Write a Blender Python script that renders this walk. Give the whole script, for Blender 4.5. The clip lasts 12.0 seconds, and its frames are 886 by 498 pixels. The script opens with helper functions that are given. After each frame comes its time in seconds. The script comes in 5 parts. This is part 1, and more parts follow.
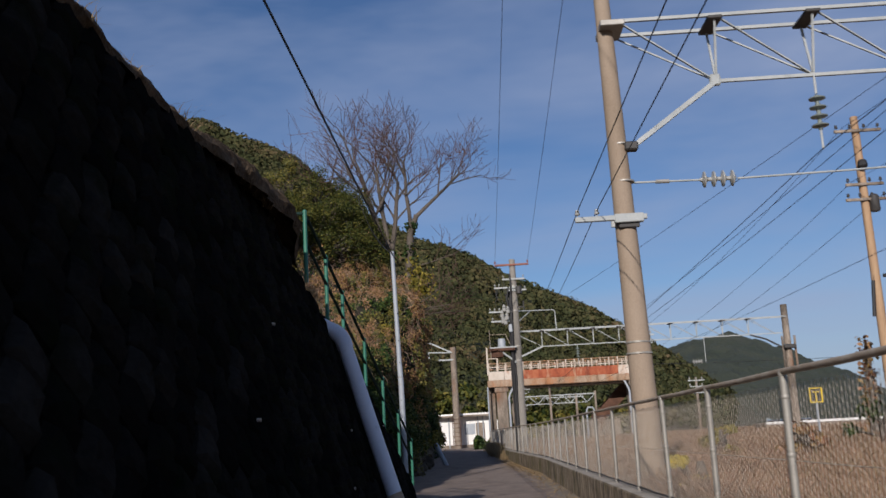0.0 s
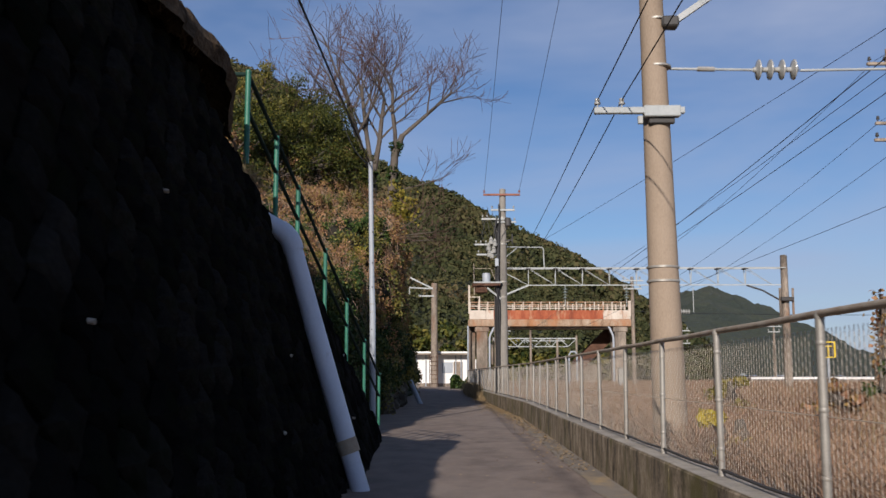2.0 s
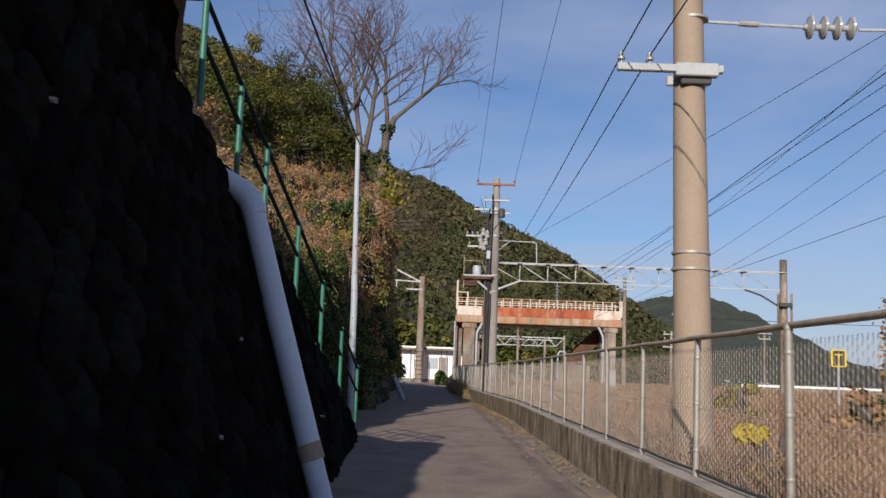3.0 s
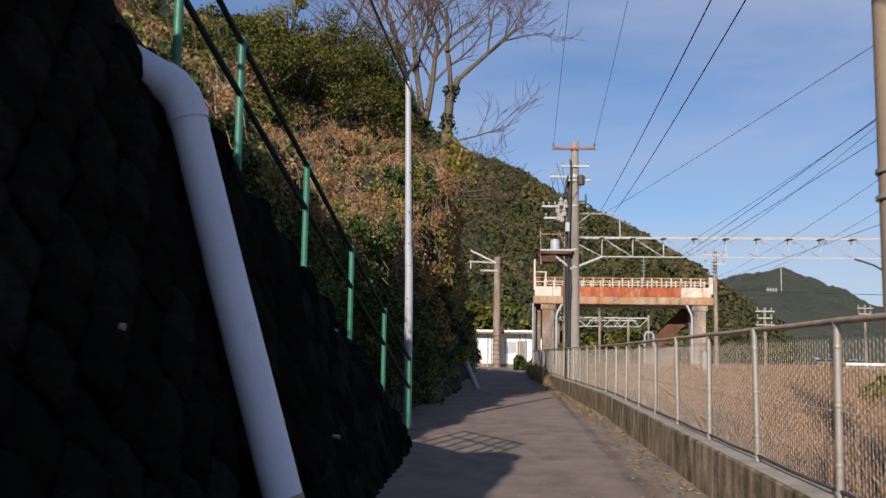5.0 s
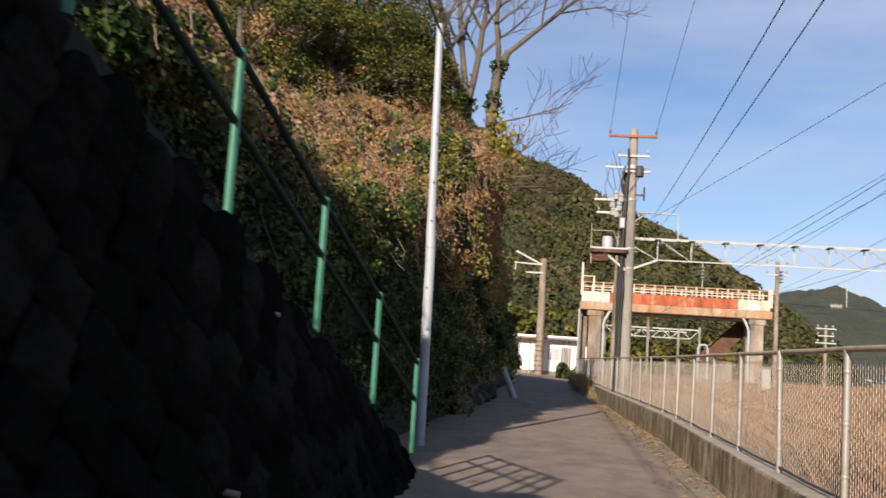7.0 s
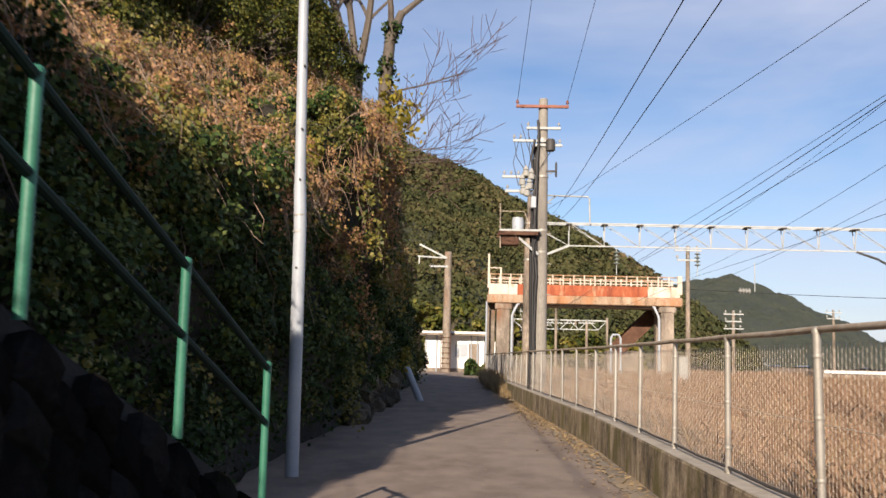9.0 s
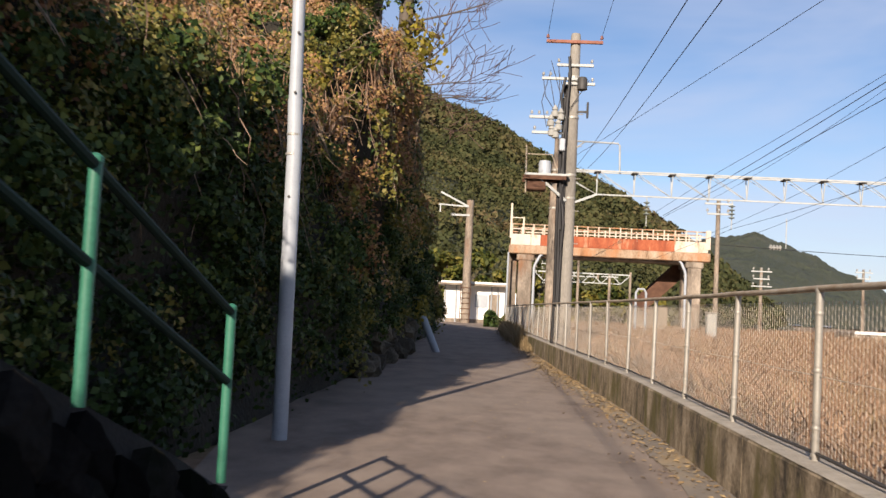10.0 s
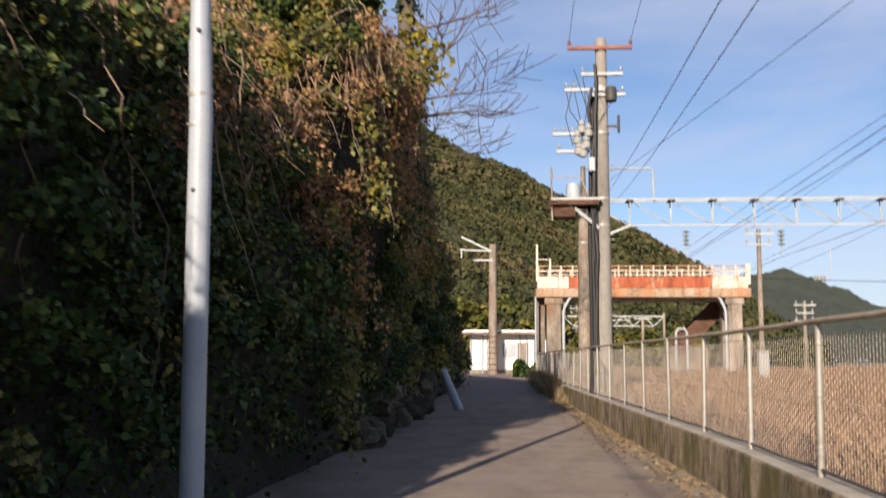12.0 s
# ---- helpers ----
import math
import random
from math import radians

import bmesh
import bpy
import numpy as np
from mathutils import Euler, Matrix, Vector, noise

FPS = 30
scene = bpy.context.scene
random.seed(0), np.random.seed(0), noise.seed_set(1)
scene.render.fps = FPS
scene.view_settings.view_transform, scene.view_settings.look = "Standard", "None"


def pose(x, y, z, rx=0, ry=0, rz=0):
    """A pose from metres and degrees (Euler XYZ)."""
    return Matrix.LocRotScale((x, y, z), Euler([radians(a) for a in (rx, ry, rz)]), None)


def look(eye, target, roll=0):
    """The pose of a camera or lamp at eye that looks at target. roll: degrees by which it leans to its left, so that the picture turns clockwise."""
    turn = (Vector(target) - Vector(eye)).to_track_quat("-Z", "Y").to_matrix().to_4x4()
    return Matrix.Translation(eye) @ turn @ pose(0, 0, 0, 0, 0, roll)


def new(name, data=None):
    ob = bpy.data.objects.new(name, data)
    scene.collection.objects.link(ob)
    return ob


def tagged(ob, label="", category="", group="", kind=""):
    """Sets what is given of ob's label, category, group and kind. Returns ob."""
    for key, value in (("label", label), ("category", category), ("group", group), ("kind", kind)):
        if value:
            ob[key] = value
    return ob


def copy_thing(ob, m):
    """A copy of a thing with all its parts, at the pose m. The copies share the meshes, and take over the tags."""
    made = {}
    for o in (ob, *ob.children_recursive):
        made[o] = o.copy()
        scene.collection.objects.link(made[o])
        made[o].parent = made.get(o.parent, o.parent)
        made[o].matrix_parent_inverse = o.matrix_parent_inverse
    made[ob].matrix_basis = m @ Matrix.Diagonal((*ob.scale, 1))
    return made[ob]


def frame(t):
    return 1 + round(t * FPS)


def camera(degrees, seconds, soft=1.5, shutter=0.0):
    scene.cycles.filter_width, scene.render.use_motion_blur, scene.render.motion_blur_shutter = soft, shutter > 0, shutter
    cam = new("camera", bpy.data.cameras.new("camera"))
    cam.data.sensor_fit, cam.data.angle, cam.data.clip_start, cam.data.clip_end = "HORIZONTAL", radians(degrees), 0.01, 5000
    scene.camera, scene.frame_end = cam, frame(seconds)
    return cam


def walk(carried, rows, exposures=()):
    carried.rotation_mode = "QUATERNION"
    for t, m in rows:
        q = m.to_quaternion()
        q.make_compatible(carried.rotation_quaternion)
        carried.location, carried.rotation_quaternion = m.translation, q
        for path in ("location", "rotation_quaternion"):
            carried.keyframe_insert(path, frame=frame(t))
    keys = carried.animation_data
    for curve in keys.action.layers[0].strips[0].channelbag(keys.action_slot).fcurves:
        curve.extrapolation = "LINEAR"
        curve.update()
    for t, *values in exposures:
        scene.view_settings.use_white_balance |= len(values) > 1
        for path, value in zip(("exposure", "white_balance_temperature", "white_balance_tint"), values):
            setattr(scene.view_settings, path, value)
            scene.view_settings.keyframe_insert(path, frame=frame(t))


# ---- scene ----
cam = camera(49.0, 12.0, shutter=0.5)
PATH = [
    (0, (0.801, 0.959, 1.327), (0.739, 2.922, 1.707), -3.1),
    (0.5, (0.762, 1.688, 1.283), (0.698, 3.647, 1.685), -0.8),
    (1, (0.805, 2.409, 1.289), (0.82, 4.394, 1.533), 2.7),
    (1.5, (0.781, 3.153, 1.315), (0.776, 5.13, 1.619), 6.1),
    (2, (0.764, 3.871, 1.293), (0.727, 5.854, 1.55), -0.0),
    (2.5, (0.772, 4.766, 1.314), (0.654, 6.746, 1.568), 2.5),
    (3, (0.73, 5.567, 1.289), (0.715, 7.552, 1.538), 2.1),
    (3.5, (0.753, 6.436, 1.315), (0.629, 8.407, 1.626), 1.8),
    (5.5, (0.8, 9.802, 1.404), (0.62, 11.784, 1.597), 1.1),
    (6, (0.809, 10.55, 1.419), (0.562, 12.525, 1.611), 3.4),
    (6.5, (0.86, 11.398, 1.372), (0.662, 13.387, 1.443), 1.0),
    (6.8, (0.833, 11.844, 1.404), (0.521, 13.814, 1.553), 3.9),
    (7, (0.793, 12.173, 1.407), (0.524, 14.143, 1.620), 3.7),
    (7.2, (0.788, 12.489, 1.409), (0.544, 14.467, 1.584), 3.1),
    (7.5, (0.792, 12.979, 1.376), (0.641, 14.957, 1.633), 0.7),
    (9.5, (0.677, 16.183, 1.407), (0.612, 18.175, 1.578), 1.6),
    (10, (0.677, 16.972, 1.384), (0.562, 18.966, 1.502), 2.9),
    (10.5, (0.637, 17.79, 1.384), (0.539, 19.771, 1.636), 3.3),
    (11, (0.651, 18.638, 1.375), (0.468, 20.618, 1.59), 1.0),
    (11.5, (0.63, 19.467, 1.387), (0.452, 21.437, 1.684), 2.8),
    (12, (0.668, 20.213, 1.347), (0.5, 22.193, 1.57), 0.3),
]
EXPOSURES = [(0.0, -0.08, 5450, 16), (1.2, 0.03, 5500, 16), (2.5, 0.2, 5600, 16), (5.5, 0.47, 5850, 17), (7.5, 0.82, 6200, 17), (9.5, 0.84, 6250, 17), (12.0, 0.80, 6150, 17)]
walk(cam, [(t, look(e, g, r)) for t, e, g, r in PATH],
     exposures=EXPOSURES)

# ---- world, sun ----
SUN_DIR = Vector((-0.515, -2.25, 1.0)).normalized()   # towards the sun, low behind the walker
SUN_ELEV = math.asin(SUN_DIR.z)
SUN_AZ = math.atan2(SUN_DIR.x, SUN_DIR.y)
world = bpy.data.worlds.new("world")
scene.world = world
world.use_nodes = True
wn = world.node_tree
wn.nodes.clear()
w_out = wn.nodes.new("ShaderNodeOutputWorld")
w_bg = wn.nodes.new("ShaderNodeBackground")
w_bg.inputs["Strength"].default_value = 0.066
sky = wn.nodes.new("ShaderNodeTexSky")
sky.sky_type = "NISHITA"
sky.sun_disc = False
sky.sun_elevation = SUN_ELEV
sky.sun_rotation = SUN_AZ
sky.altitude = 20
sky.air_density = 1.0
sky.dust_density = 0.35
sky.ozone_density = 3.2
# thin, streaky high cloud over the sky
w_tc = wn.nodes.new("ShaderNodeTexCoord")
w_map = wn.nodes.new("ShaderNodeMapping")
w_map.inputs["Scale"].default_value = (1.6, 1.0, 6.0)
w_map.inputs["Rotation"].default_value = (0.0, radians(-24), radians(10))
w_no = wn.nodes.new("ShaderNodeTexNoise")
w_no.inputs["Scale"].default_value = 1.0
w_no.inputs["Detail"].default_value = 5.0
w_no.inputs["Roughness"].default_value = 0.55
w_no.inputs["Distortion"].default_value = 0.4
w_rm = wn.nodes.new("ShaderNodeMapRange")
w_rm.inputs["From Min"].default_value = 0.40
w_rm.inputs["From Max"].default_value = 0.76
w_rm.inputs["To Max"].default_value = 0.85
w_mix = wn.nodes.new("ShaderNodeMixRGB")
w_mix.inputs["Color2"].default_value = (5.7, 6.1, 7.0, 1)
wn.links.new(w_tc.outputs["Generated"], w_map.inputs["Vector"])
wn.links.new(w_map.outputs["Vector"], w_no.inputs["Vector"])
wn.links.new(w_no.outputs["Fac"], w_rm.inputs["Value"])
wn.links.new(w_rm.outputs["Result"], w_mix.inputs["Fac"])
wn.links.new(sky.outputs["Color"], w_mix.inputs["Color1"])
wn.links.new(w_mix.outputs["Color"], w_bg.inputs["Color"])
wn.links.new(w_bg.outputs["Background"], w_out.inputs["Surface"])

sun_data = bpy.data.lights.new("sun", "SUN")
sun_data.energy = 5.0
sun_data.angle = radians(0.55)
sun_data.color = (1.0, 0.85, 0.64)
sun = new("sun", sun_data)
sun.matrix_world = look(SUN_DIR * 200, (0, 0, 0))

# ---- materials ----


def mat(name, cols, rough=0.8, scale=4.0, detail_scale=40.0, bump=0.3, metal=0.0, stretch=(1, 1, 1), island=False, objrand=False,
        bump_dist=0.01, iw=0.55, spread=0.26, stain=None, stain_scale=1.0, stain_lo=0.5, stain_hi=0.7, trans=0.0, spec=0.4):
    """A surface whose colour wanders over the given colours at two scales, with fine relief; stain lays a second colour in patches."""
    m = bpy.data.materials.new(name)
    m.use_nodes = True
    nt = m.node_tree
    b = nt.nodes["Principled BSDF"]
    b.inputs["Roughness"].default_value = rough
    b.inputs["Metallic"].default_value = metal
    b.inputs["Specular IOR Level"].default_value = spec
    tc = nt.nodes.new("ShaderNodeTexCoord")
    mp = nt.nodes.new("ShaderNodeMapping")
    mp.inputs["Scale"].default_value = stretch
    nt.links.new(tc.outputs["Object"], mp.inputs["Vector"])
    n1 = nt.nodes.new("ShaderNodeTexNoise")
    n1.inputs["Scale"].default_value = scale
    n1.inputs["Detail"].default_value = 6
    n1.inputs["Roughness"].default_value = 0.62
    n2 = nt.nodes.new("ShaderNodeTexNoise")
    n2.inputs["Scale"].default_value = detail_scale
    n2.inputs["Detail"].default_value = 4
    for n in (n1, n2):
        nt.links.new(mp.outputs["Vector"], n.inputs["Vector"])
    add = nt.nodes.new("ShaderNodeMath")
    add.operation = "MULTIPLY_ADD"
    add.inputs[1].default_value = 0.45
    nt.links.new(n2.outputs["Fac"], add.inputs[0])
    nt.links.new(n1.outputs["Fac"], add.inputs[2])
    fac = add.outputs[0]
    off = 0.225
    if island or objrand:
        src = nt.nodes.new("ShaderNodeNewGeometry" if island else "ShaderNodeObjectInfo")
        a2 = nt.nodes.new("ShaderNodeMath")
        a2.operation = "MULTIPLY_ADD"
        a2.inputs[1].default_value = iw if island else 0.3
        nt.links.new(src.outputs["Random Per Island" if island else "Random"], a2.inputs[0])
        nt.links.new(fac, a2.inputs[2])
        fac = a2.outputs[0]
        off += iw / 2 if island else 0.15
    sub = nt.nodes.new("ShaderNodeMapRange")
    spread = (0.14 + iw / 2) if island else spread
    sub.inputs["From Min"].default_value = 0.5 + off - spread
    sub.inputs["From Max"].default_value = 0.5 + off + spread
    nt.links.new(fac, sub.inputs["Value"])
    ramp = nt.nodes.new("ShaderNodeValToRGB")
    el = ramp.color_ramp.elements
    while len(el) < len(cols):
        el.new(0.5)
    for i, c in enumerate(cols):
        el[i].position = i / max(1, len(cols) - 1)
        el[i].color = (*c, 1)
    nt.links.new(sub.outputs["Result"], ramp.inputs["Fac"])
    col = ramp.outputs["Color"]
    if stain:
        n3 = nt.nodes.new("ShaderNodeTexNoise")
        n3.inputs["Scale"].default_value = stain_scale
        n3.inputs["Detail"].default_value = 7
        n3.inputs["Roughness"].default_value = 0.65
        nt.links.new(mp.outputs["Vector"], n3.inputs["Vector"])
        r3 = nt.nodes.new("ShaderNodeMapRange")
        r3.inputs["From Min"].default_value = stain_lo
        r3.inputs["From Max"].default_value = stain_hi
        nt.links.new(n3.outputs["Fac"], r3.inputs["Value"])
        mx = nt.nodes.new("ShaderNodeMixRGB")
        mx.inputs["Color2"].default_value = (*stain, 1)
        nt.links.new(r3.outputs["Result"], mx.inputs["Fac"])
        nt.links.new(col, mx.inputs["Color1"])
        col = mx.outputs["Color"]
    nt.links.new(col, b.inputs["Base Color"])
    if bump:
        bp = nt.nodes.new("ShaderNodeBump")
        bp.inputs["Strength"].default_value = bump
        bp.inputs["Distance"].default_value = bump_dist
        nt.links.new(n2.outputs["Fac"], bp.inputs["Height"])
        nt.links.new(bp.outputs["Normal"], b.inputs["Normal"])
    if trans:
        tr = nt.nodes.new("ShaderNodeBsdfTranslucent")
        nt.links.new(col, tr.inputs["Color"])
        ms = nt.nodes.new("ShaderNodeMixShader")
        ms.inputs["Fac"].default_value = trans
        nt.links.new(b.outputs["BSDF"], ms.inputs[1])
        nt.links.new(tr.outputs["BSDF"], ms.inputs[2])
        nt.links.new(ms.outputs["Shader"], nt.nodes["Material Output"].inputs["Surface"])
    return m


M_ASPHALT = mat("asphalt", [(0.125, 0.097, 0.078), (0.195, 0.152, 0.122), (0.25, 0.20, 0.16)], 0.92, 2.2, 150, 0.8, bump_dist=0.006, stretch=(1, 0.6, 1), spread=0.2,
                stain=(0.245, 0.202, 0.166), stain_scale=0.35, stain_lo=0.45, stain_hi=0.8)
M_KERB = mat("mossy_concrete", [(0.035, 0.028, 0.018), (0.14, 0.11, 0.072), (0.25, 0.20, 0.135), (0.38, 0.315, 0.23)], 0.95, 2.6, 34, 0.9, stretch=(1, 1.5, 0.8), spread=0.19,
             stain=(0.10, 0.085, 0.025), stain_scale=0.9, stain_lo=0.5, stain_hi=0.62)
M_KERBTOP = mat("worn_concrete", [(0.18, 0.16, 0.13), (0.32, 0.29, 0.24), (0.42, 0.38, 0.32)], 0.92, 3.0, 60, 0.4)
M_CONCRETE = mat("pole_concrete", [(0.20, 0.152, 0.105), (0.275, 0.215, 0.155), (0.335, 0.268, 0.20)], 0.85, 1.2, 70, 0.25, stretch=(1, 1, 0.4))
M_CONCRETE_OLD = mat("old_concrete", [(0.085, 0.07, 0.054), (0.20, 0.165, 0.13), (0.34, 0.285, 0.225)], 0.9, 1.3, 20, 0.4, stretch=(1, 1, 0.3), spread=0.18,
                     stain=(0.20, 0.10, 0.05), stain_scale=1.1, stain_lo=0.55, stain_hi=0.75)
M_RUST_CONCRETE = mat("rust_stained_concrete", [(0.12, 0.07, 0.04), (0.28, 0.19, 0.12), (0.36, 0.27, 0.19), (0.46, 0.38, 0.30)], 0.9, 1.6, 18, 0.4, stretch=(1, 1, 0.35), spread=0.18,
                      stain=(0.36, 0.15, 0.055), stain_scale=1.2, stain_lo=0.45, stain_hi=0.7)
M_GALV = mat("galvanised_steel", [(0.24, 0.225, 0.2), (0.32, 0.305, 0.27), (0.40, 0.385, 0.35)], 0.5, 6, 90, 0.1, metal=0.35, objrand=True,
             stain=(0.30, 0.19, 0.10), stain_scale=5, stain_lo=0.62, stain_hi=0.75)
M_WIREMESH = mat("fence_wire", [(0.46, 0.40, 0.32), (0.60, 0.54, 0.45)], 0.6, 6, 60, 0.0, metal=0.2)
M_RAILTOP = mat("weathered_rail", [(0.26, 0.20, 0.14), (0.36, 0.30, 0.23), (0.46, 0.42, 0.36)], 0.7, 5, 60, 0.2, metal=0.2)
M_TRUSS = mat("painted_truss_steel", [(0.27, 0.29, 0.285), (0.35, 0.37, 0.365), (0.43, 0.44, 0.43)], 0.55, 3, 50, 0.1,
              stain=(0.30, 0.18, 0.10), stain_scale=3, stain_lo=0.66, stain_hi=0.8)
M_DARKMETAL = mat("dark_metal", [(0.03, 0.03, 0.03), (0.06, 0.055, 0.05)], 0.6, 5, 60, 0.1)
# the posts' green again, darkened to paint the rails' shadow side
M_GREEN_SHADED = mat("shaded_green_paint", [(0.008, 0.022, 0.017), (0.014, 0.034, 0.026)], 0.75, 5, 80, 0.08, spec=0.2)
M_GUTTER = mat("dusty_gutter", [(0.13, 0.112, 0.092), (0.19, 0.165, 0.135), (0.25, 0.215, 0.17)], 0.95, 1.4, 60, 0.4, stretch=(1, 0.4, 1), stain=(0.34, 0.25, 0.13), stain_scale=1.2, stain_lo=0.55, stain_hi=0.7)
M_CABLE = mat("black_cable", [(0.012, 0.012, 0.013), (0.022, 0.022, 0.024)], 0.6, 5, 60, 0.0)
M_GREEN = mat("green_paint", [(0.020, 0.10, 0.065), (0.030, 0.14, 0.09), (0.045, 0.17, 0.115)], 0.45, 5, 80, 0.08,
              stain=(0.12, 0.09, 0.06), stain_scale=7, stain_lo=0.68, stain_hi=0.8)
M_WHITEPOLE = mat("white_painted_steel", [(0.26, 0.285, 0.32), (0.32, 0.35, 0.385), (0.38, 0.41, 0.44)], 0.45, 2.5, 80, 0.06,
                  stain=(0.36, 0.33, 0.28), stain_scale=3, stain_lo=0.64, stain_hi=0.8)
M_PVC = mat("grey_pvc", [(0.48, 0.52, 0.62), (0.54, 0.58, 0.68), (0.58, 0.62, 0.72)], 0.38, 2.0, 40, 0.05,
            stain=(0.34, 0.35, 0.38), stain_scale=4, stain_lo=0.62, stain_hi=0.8)
M_PORCELAIN = mat("white_porcelain", [(0.27, 0.27, 0.25), (0.36, 0.36, 0.34)], 0.2, 5, 60, 0.0)
M_INSUL = mat("green_grey_porcelain", [(0.16, 0.19, 0.17), (0.24, 0.27, 0.25)], 0.25, 5, 60, 0.0)
# near-black stone: the shade of the sunless wall face is put into the colour
M_STONE_SHADED = mat("wall_stone", [(0.004, 0.004, 0.0035), (0.009, 0.0085, 0.008), (0.024, 0.022, 0.02)], 1.0, 1.8, 30, 0.6, spec=0.0, objrand=True,
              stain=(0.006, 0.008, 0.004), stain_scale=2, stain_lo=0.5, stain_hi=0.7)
M_STONE_IS_SHADED = mat("wall_stone_far", [(0.004, 0.004, 0.0035), (0.009, 0.0085, 0.008), (0.024, 0.022, 0.02)], 1.0, 1.8, 30, 0.6, spec=0.0, island=True,
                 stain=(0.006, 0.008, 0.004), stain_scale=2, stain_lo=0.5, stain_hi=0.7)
M_CREST = mat("crumbling_crest", [(0.03, 0.022, 0.014), (0.08, 0.058, 0.038), (0.16, 0.12, 0.08)], 1.0, 2.5, 26, 1.0, bump_dist=0.04, spec=0.05)
M_MORTAR = mat("dark_joint", [(0.005, 0.005, 0.004), (0.012, 0.011, 0.01)], 1.0, 3, 40, 0.5)
M_ROCK = mat("bank_rock", [(0.025, 0.02, 0.014), (0.06, 0.05, 0.035), (0.17, 0.14, 0.095)], 0.95, 2.2, 20, 0.8, objrand=True)
# earth coloured near black, holding the shade under the ivy and at the foot
M_EARTH_SHADED = mat("bank_earth_shaded", [(0.008, 0.008, 0.005), (0.018, 0.016, 0.010), (0.04, 0.032, 0.02)], 0.95, 1.2, 20, 0.8, bump_dist=0.05)
M_FIELD = mat("dry_field", [(0.16, 0.11, 0.07), (0.25, 0.17, 0.11), (0.34, 0.24, 0.155)], 0.95, 0.6, 10, 0.8, bump_dist=0.05,
              stain=(0.10, 0.11, 0.035), stain_scale=0.18, stain_lo=0.5, stain_hi=0.7)
M_DRYGRASS = mat("dry_grass", [(0.17, 0.10, 0.062), (0.27, 0.165, 0.10), (0.37, 0.24, 0.15), (0.27, 0.22, 0.10)], 0.85, 0.5, 6, 0.0, island=True, trans=0.25)
M_TUFT = mat("straw_grass", [(0.17, 0.12, 0.06), (0.26, 0.19, 0.10), (0.36, 0.27, 0.15)], 0.85, 0.5, 6, 0.0, island=True, trans=0.25)
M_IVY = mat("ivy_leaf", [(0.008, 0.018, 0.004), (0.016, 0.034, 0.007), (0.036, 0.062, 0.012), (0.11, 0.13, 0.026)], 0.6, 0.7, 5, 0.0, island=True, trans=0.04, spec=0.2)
M_DRYLEAF = mat("dry_vine_leaf", [(0.075, 0.036, 0.018), (0.21, 0.10, 0.05), (0.27, 0.185, 0.05), (0.42, 0.23, 0.13), (0.50, 0.33, 0.20)], 0.8, 0.6, 5, 0.0, island=True, trans=0.25)
M_YELLOWLEAF = mat("yellow_leaf", [(0.13, 0.125, 0.018), (0.24, 0.20, 0.025), (0.36, 0.28, 0.04)], 0.6, 1, 5, 0.0, island=True, trans=0.35)
M_EVERGREEN = mat("evergreen_leaf", [(0.010, 0.018, 0.005), (0.03, 0.042, 0.008), (0.085, 0.09, 0.015), (0.19, 0.165, 0.03)], 0.6, 0.9, 6, 0.0, island=True, trans=0.15, spec=0.2)
M_YELLOWFLOWER = mat("yellow_flower", [(0.42, 0.33, 0.02), (0.58, 0.46, 0.03)], 0.6, 1, 5, 0.0, island=True, trans=0.3)
M_LITTER = mat("fallen_leaf", [(0.18, 0.12, 0.06), (0.33, 0.23, 0.11), (0.46, 0.35, 0.19)], 0.8, 1, 5, 0.0, island=True)
M_YELLOWGREEN = mat("yellow_green_leaf", [(0.035, 0.045, 0.01), (0.085, 0.09, 0.016), (0.17, 0.15, 0.026), (0.29, 0.21, 0.045)], 0.55, 0.5, 4, 0.0, island=True, trans=0.2)
M_FOREST = mat("hill_forest", [(0.026, 0.033, 0.014), (0.044, 0.050, 0.020), (0.070, 0.067, 0.027), (0.118, 0.086, 0.045)], 0.8, 0.03, 0.25, 0.0, island=True, iw=0.14, spec=0.1)
# bluer than the near woods, the haze of distance mixed into the colour
M_FARFOREST_HAZED = mat("hazed_far_hill_forest", [(0.026, 0.036, 0.024), (0.044, 0.052, 0.032), (0.066, 0.066, 0.040)], 0.9, 0.012, 0.09, 0.9, bump_dist=6.0)
M_HILLEARTH = mat("hill_understorey", [(0.026, 0.032, 0.014), (0.042, 0.047, 0.019), (0.062, 0.056, 0.027)], 0.95, 0.05, 0.4, 0.6, bump_dist=1.0)
M_BARK = mat("grey_bark", [(0.05, 0.041, 0.033), (0.09, 0.075, 0.06), (0.14, 0.118, 0.095)], 0.9, 3, 30, 0.5, stretch=(1, 1, 0.4))
M_TWIG = mat("twig", [(0.07, 0.04, 0.032), (0.14, 0.085, 0.068)], 0.9, 3, 30, 0.0)
M_VINE = mat("dry_vine", [(0.10, 0.07, 0.05), (0.20, 0.14, 0.10), (0.28, 0.22, 0.16)], 0.9, 3, 30, 0.0, island=True)
M_WHITEWALL = mat("white_render", [(0.66, 0.65, 0.62), (0.76, 0.75, 0.72), (0.80, 0.79, 0.77)], 0.8, 0.8, 30, 0.15, stretch=(1, 1, 0.4))
M_CREAM = mat("chipped_cream_paint", [(0.40, 0.33, 0.26), (0.52, 0.45, 0.37), (0.62, 0.56, 0.48)], 0.75, 1.0, 20, 0.3, stretch=(1, 1, 0.4),
              stain=(0.36, 0.15, 0.06), stain_scale=1.4, stain_lo=0.52, stain_hi=0.68)
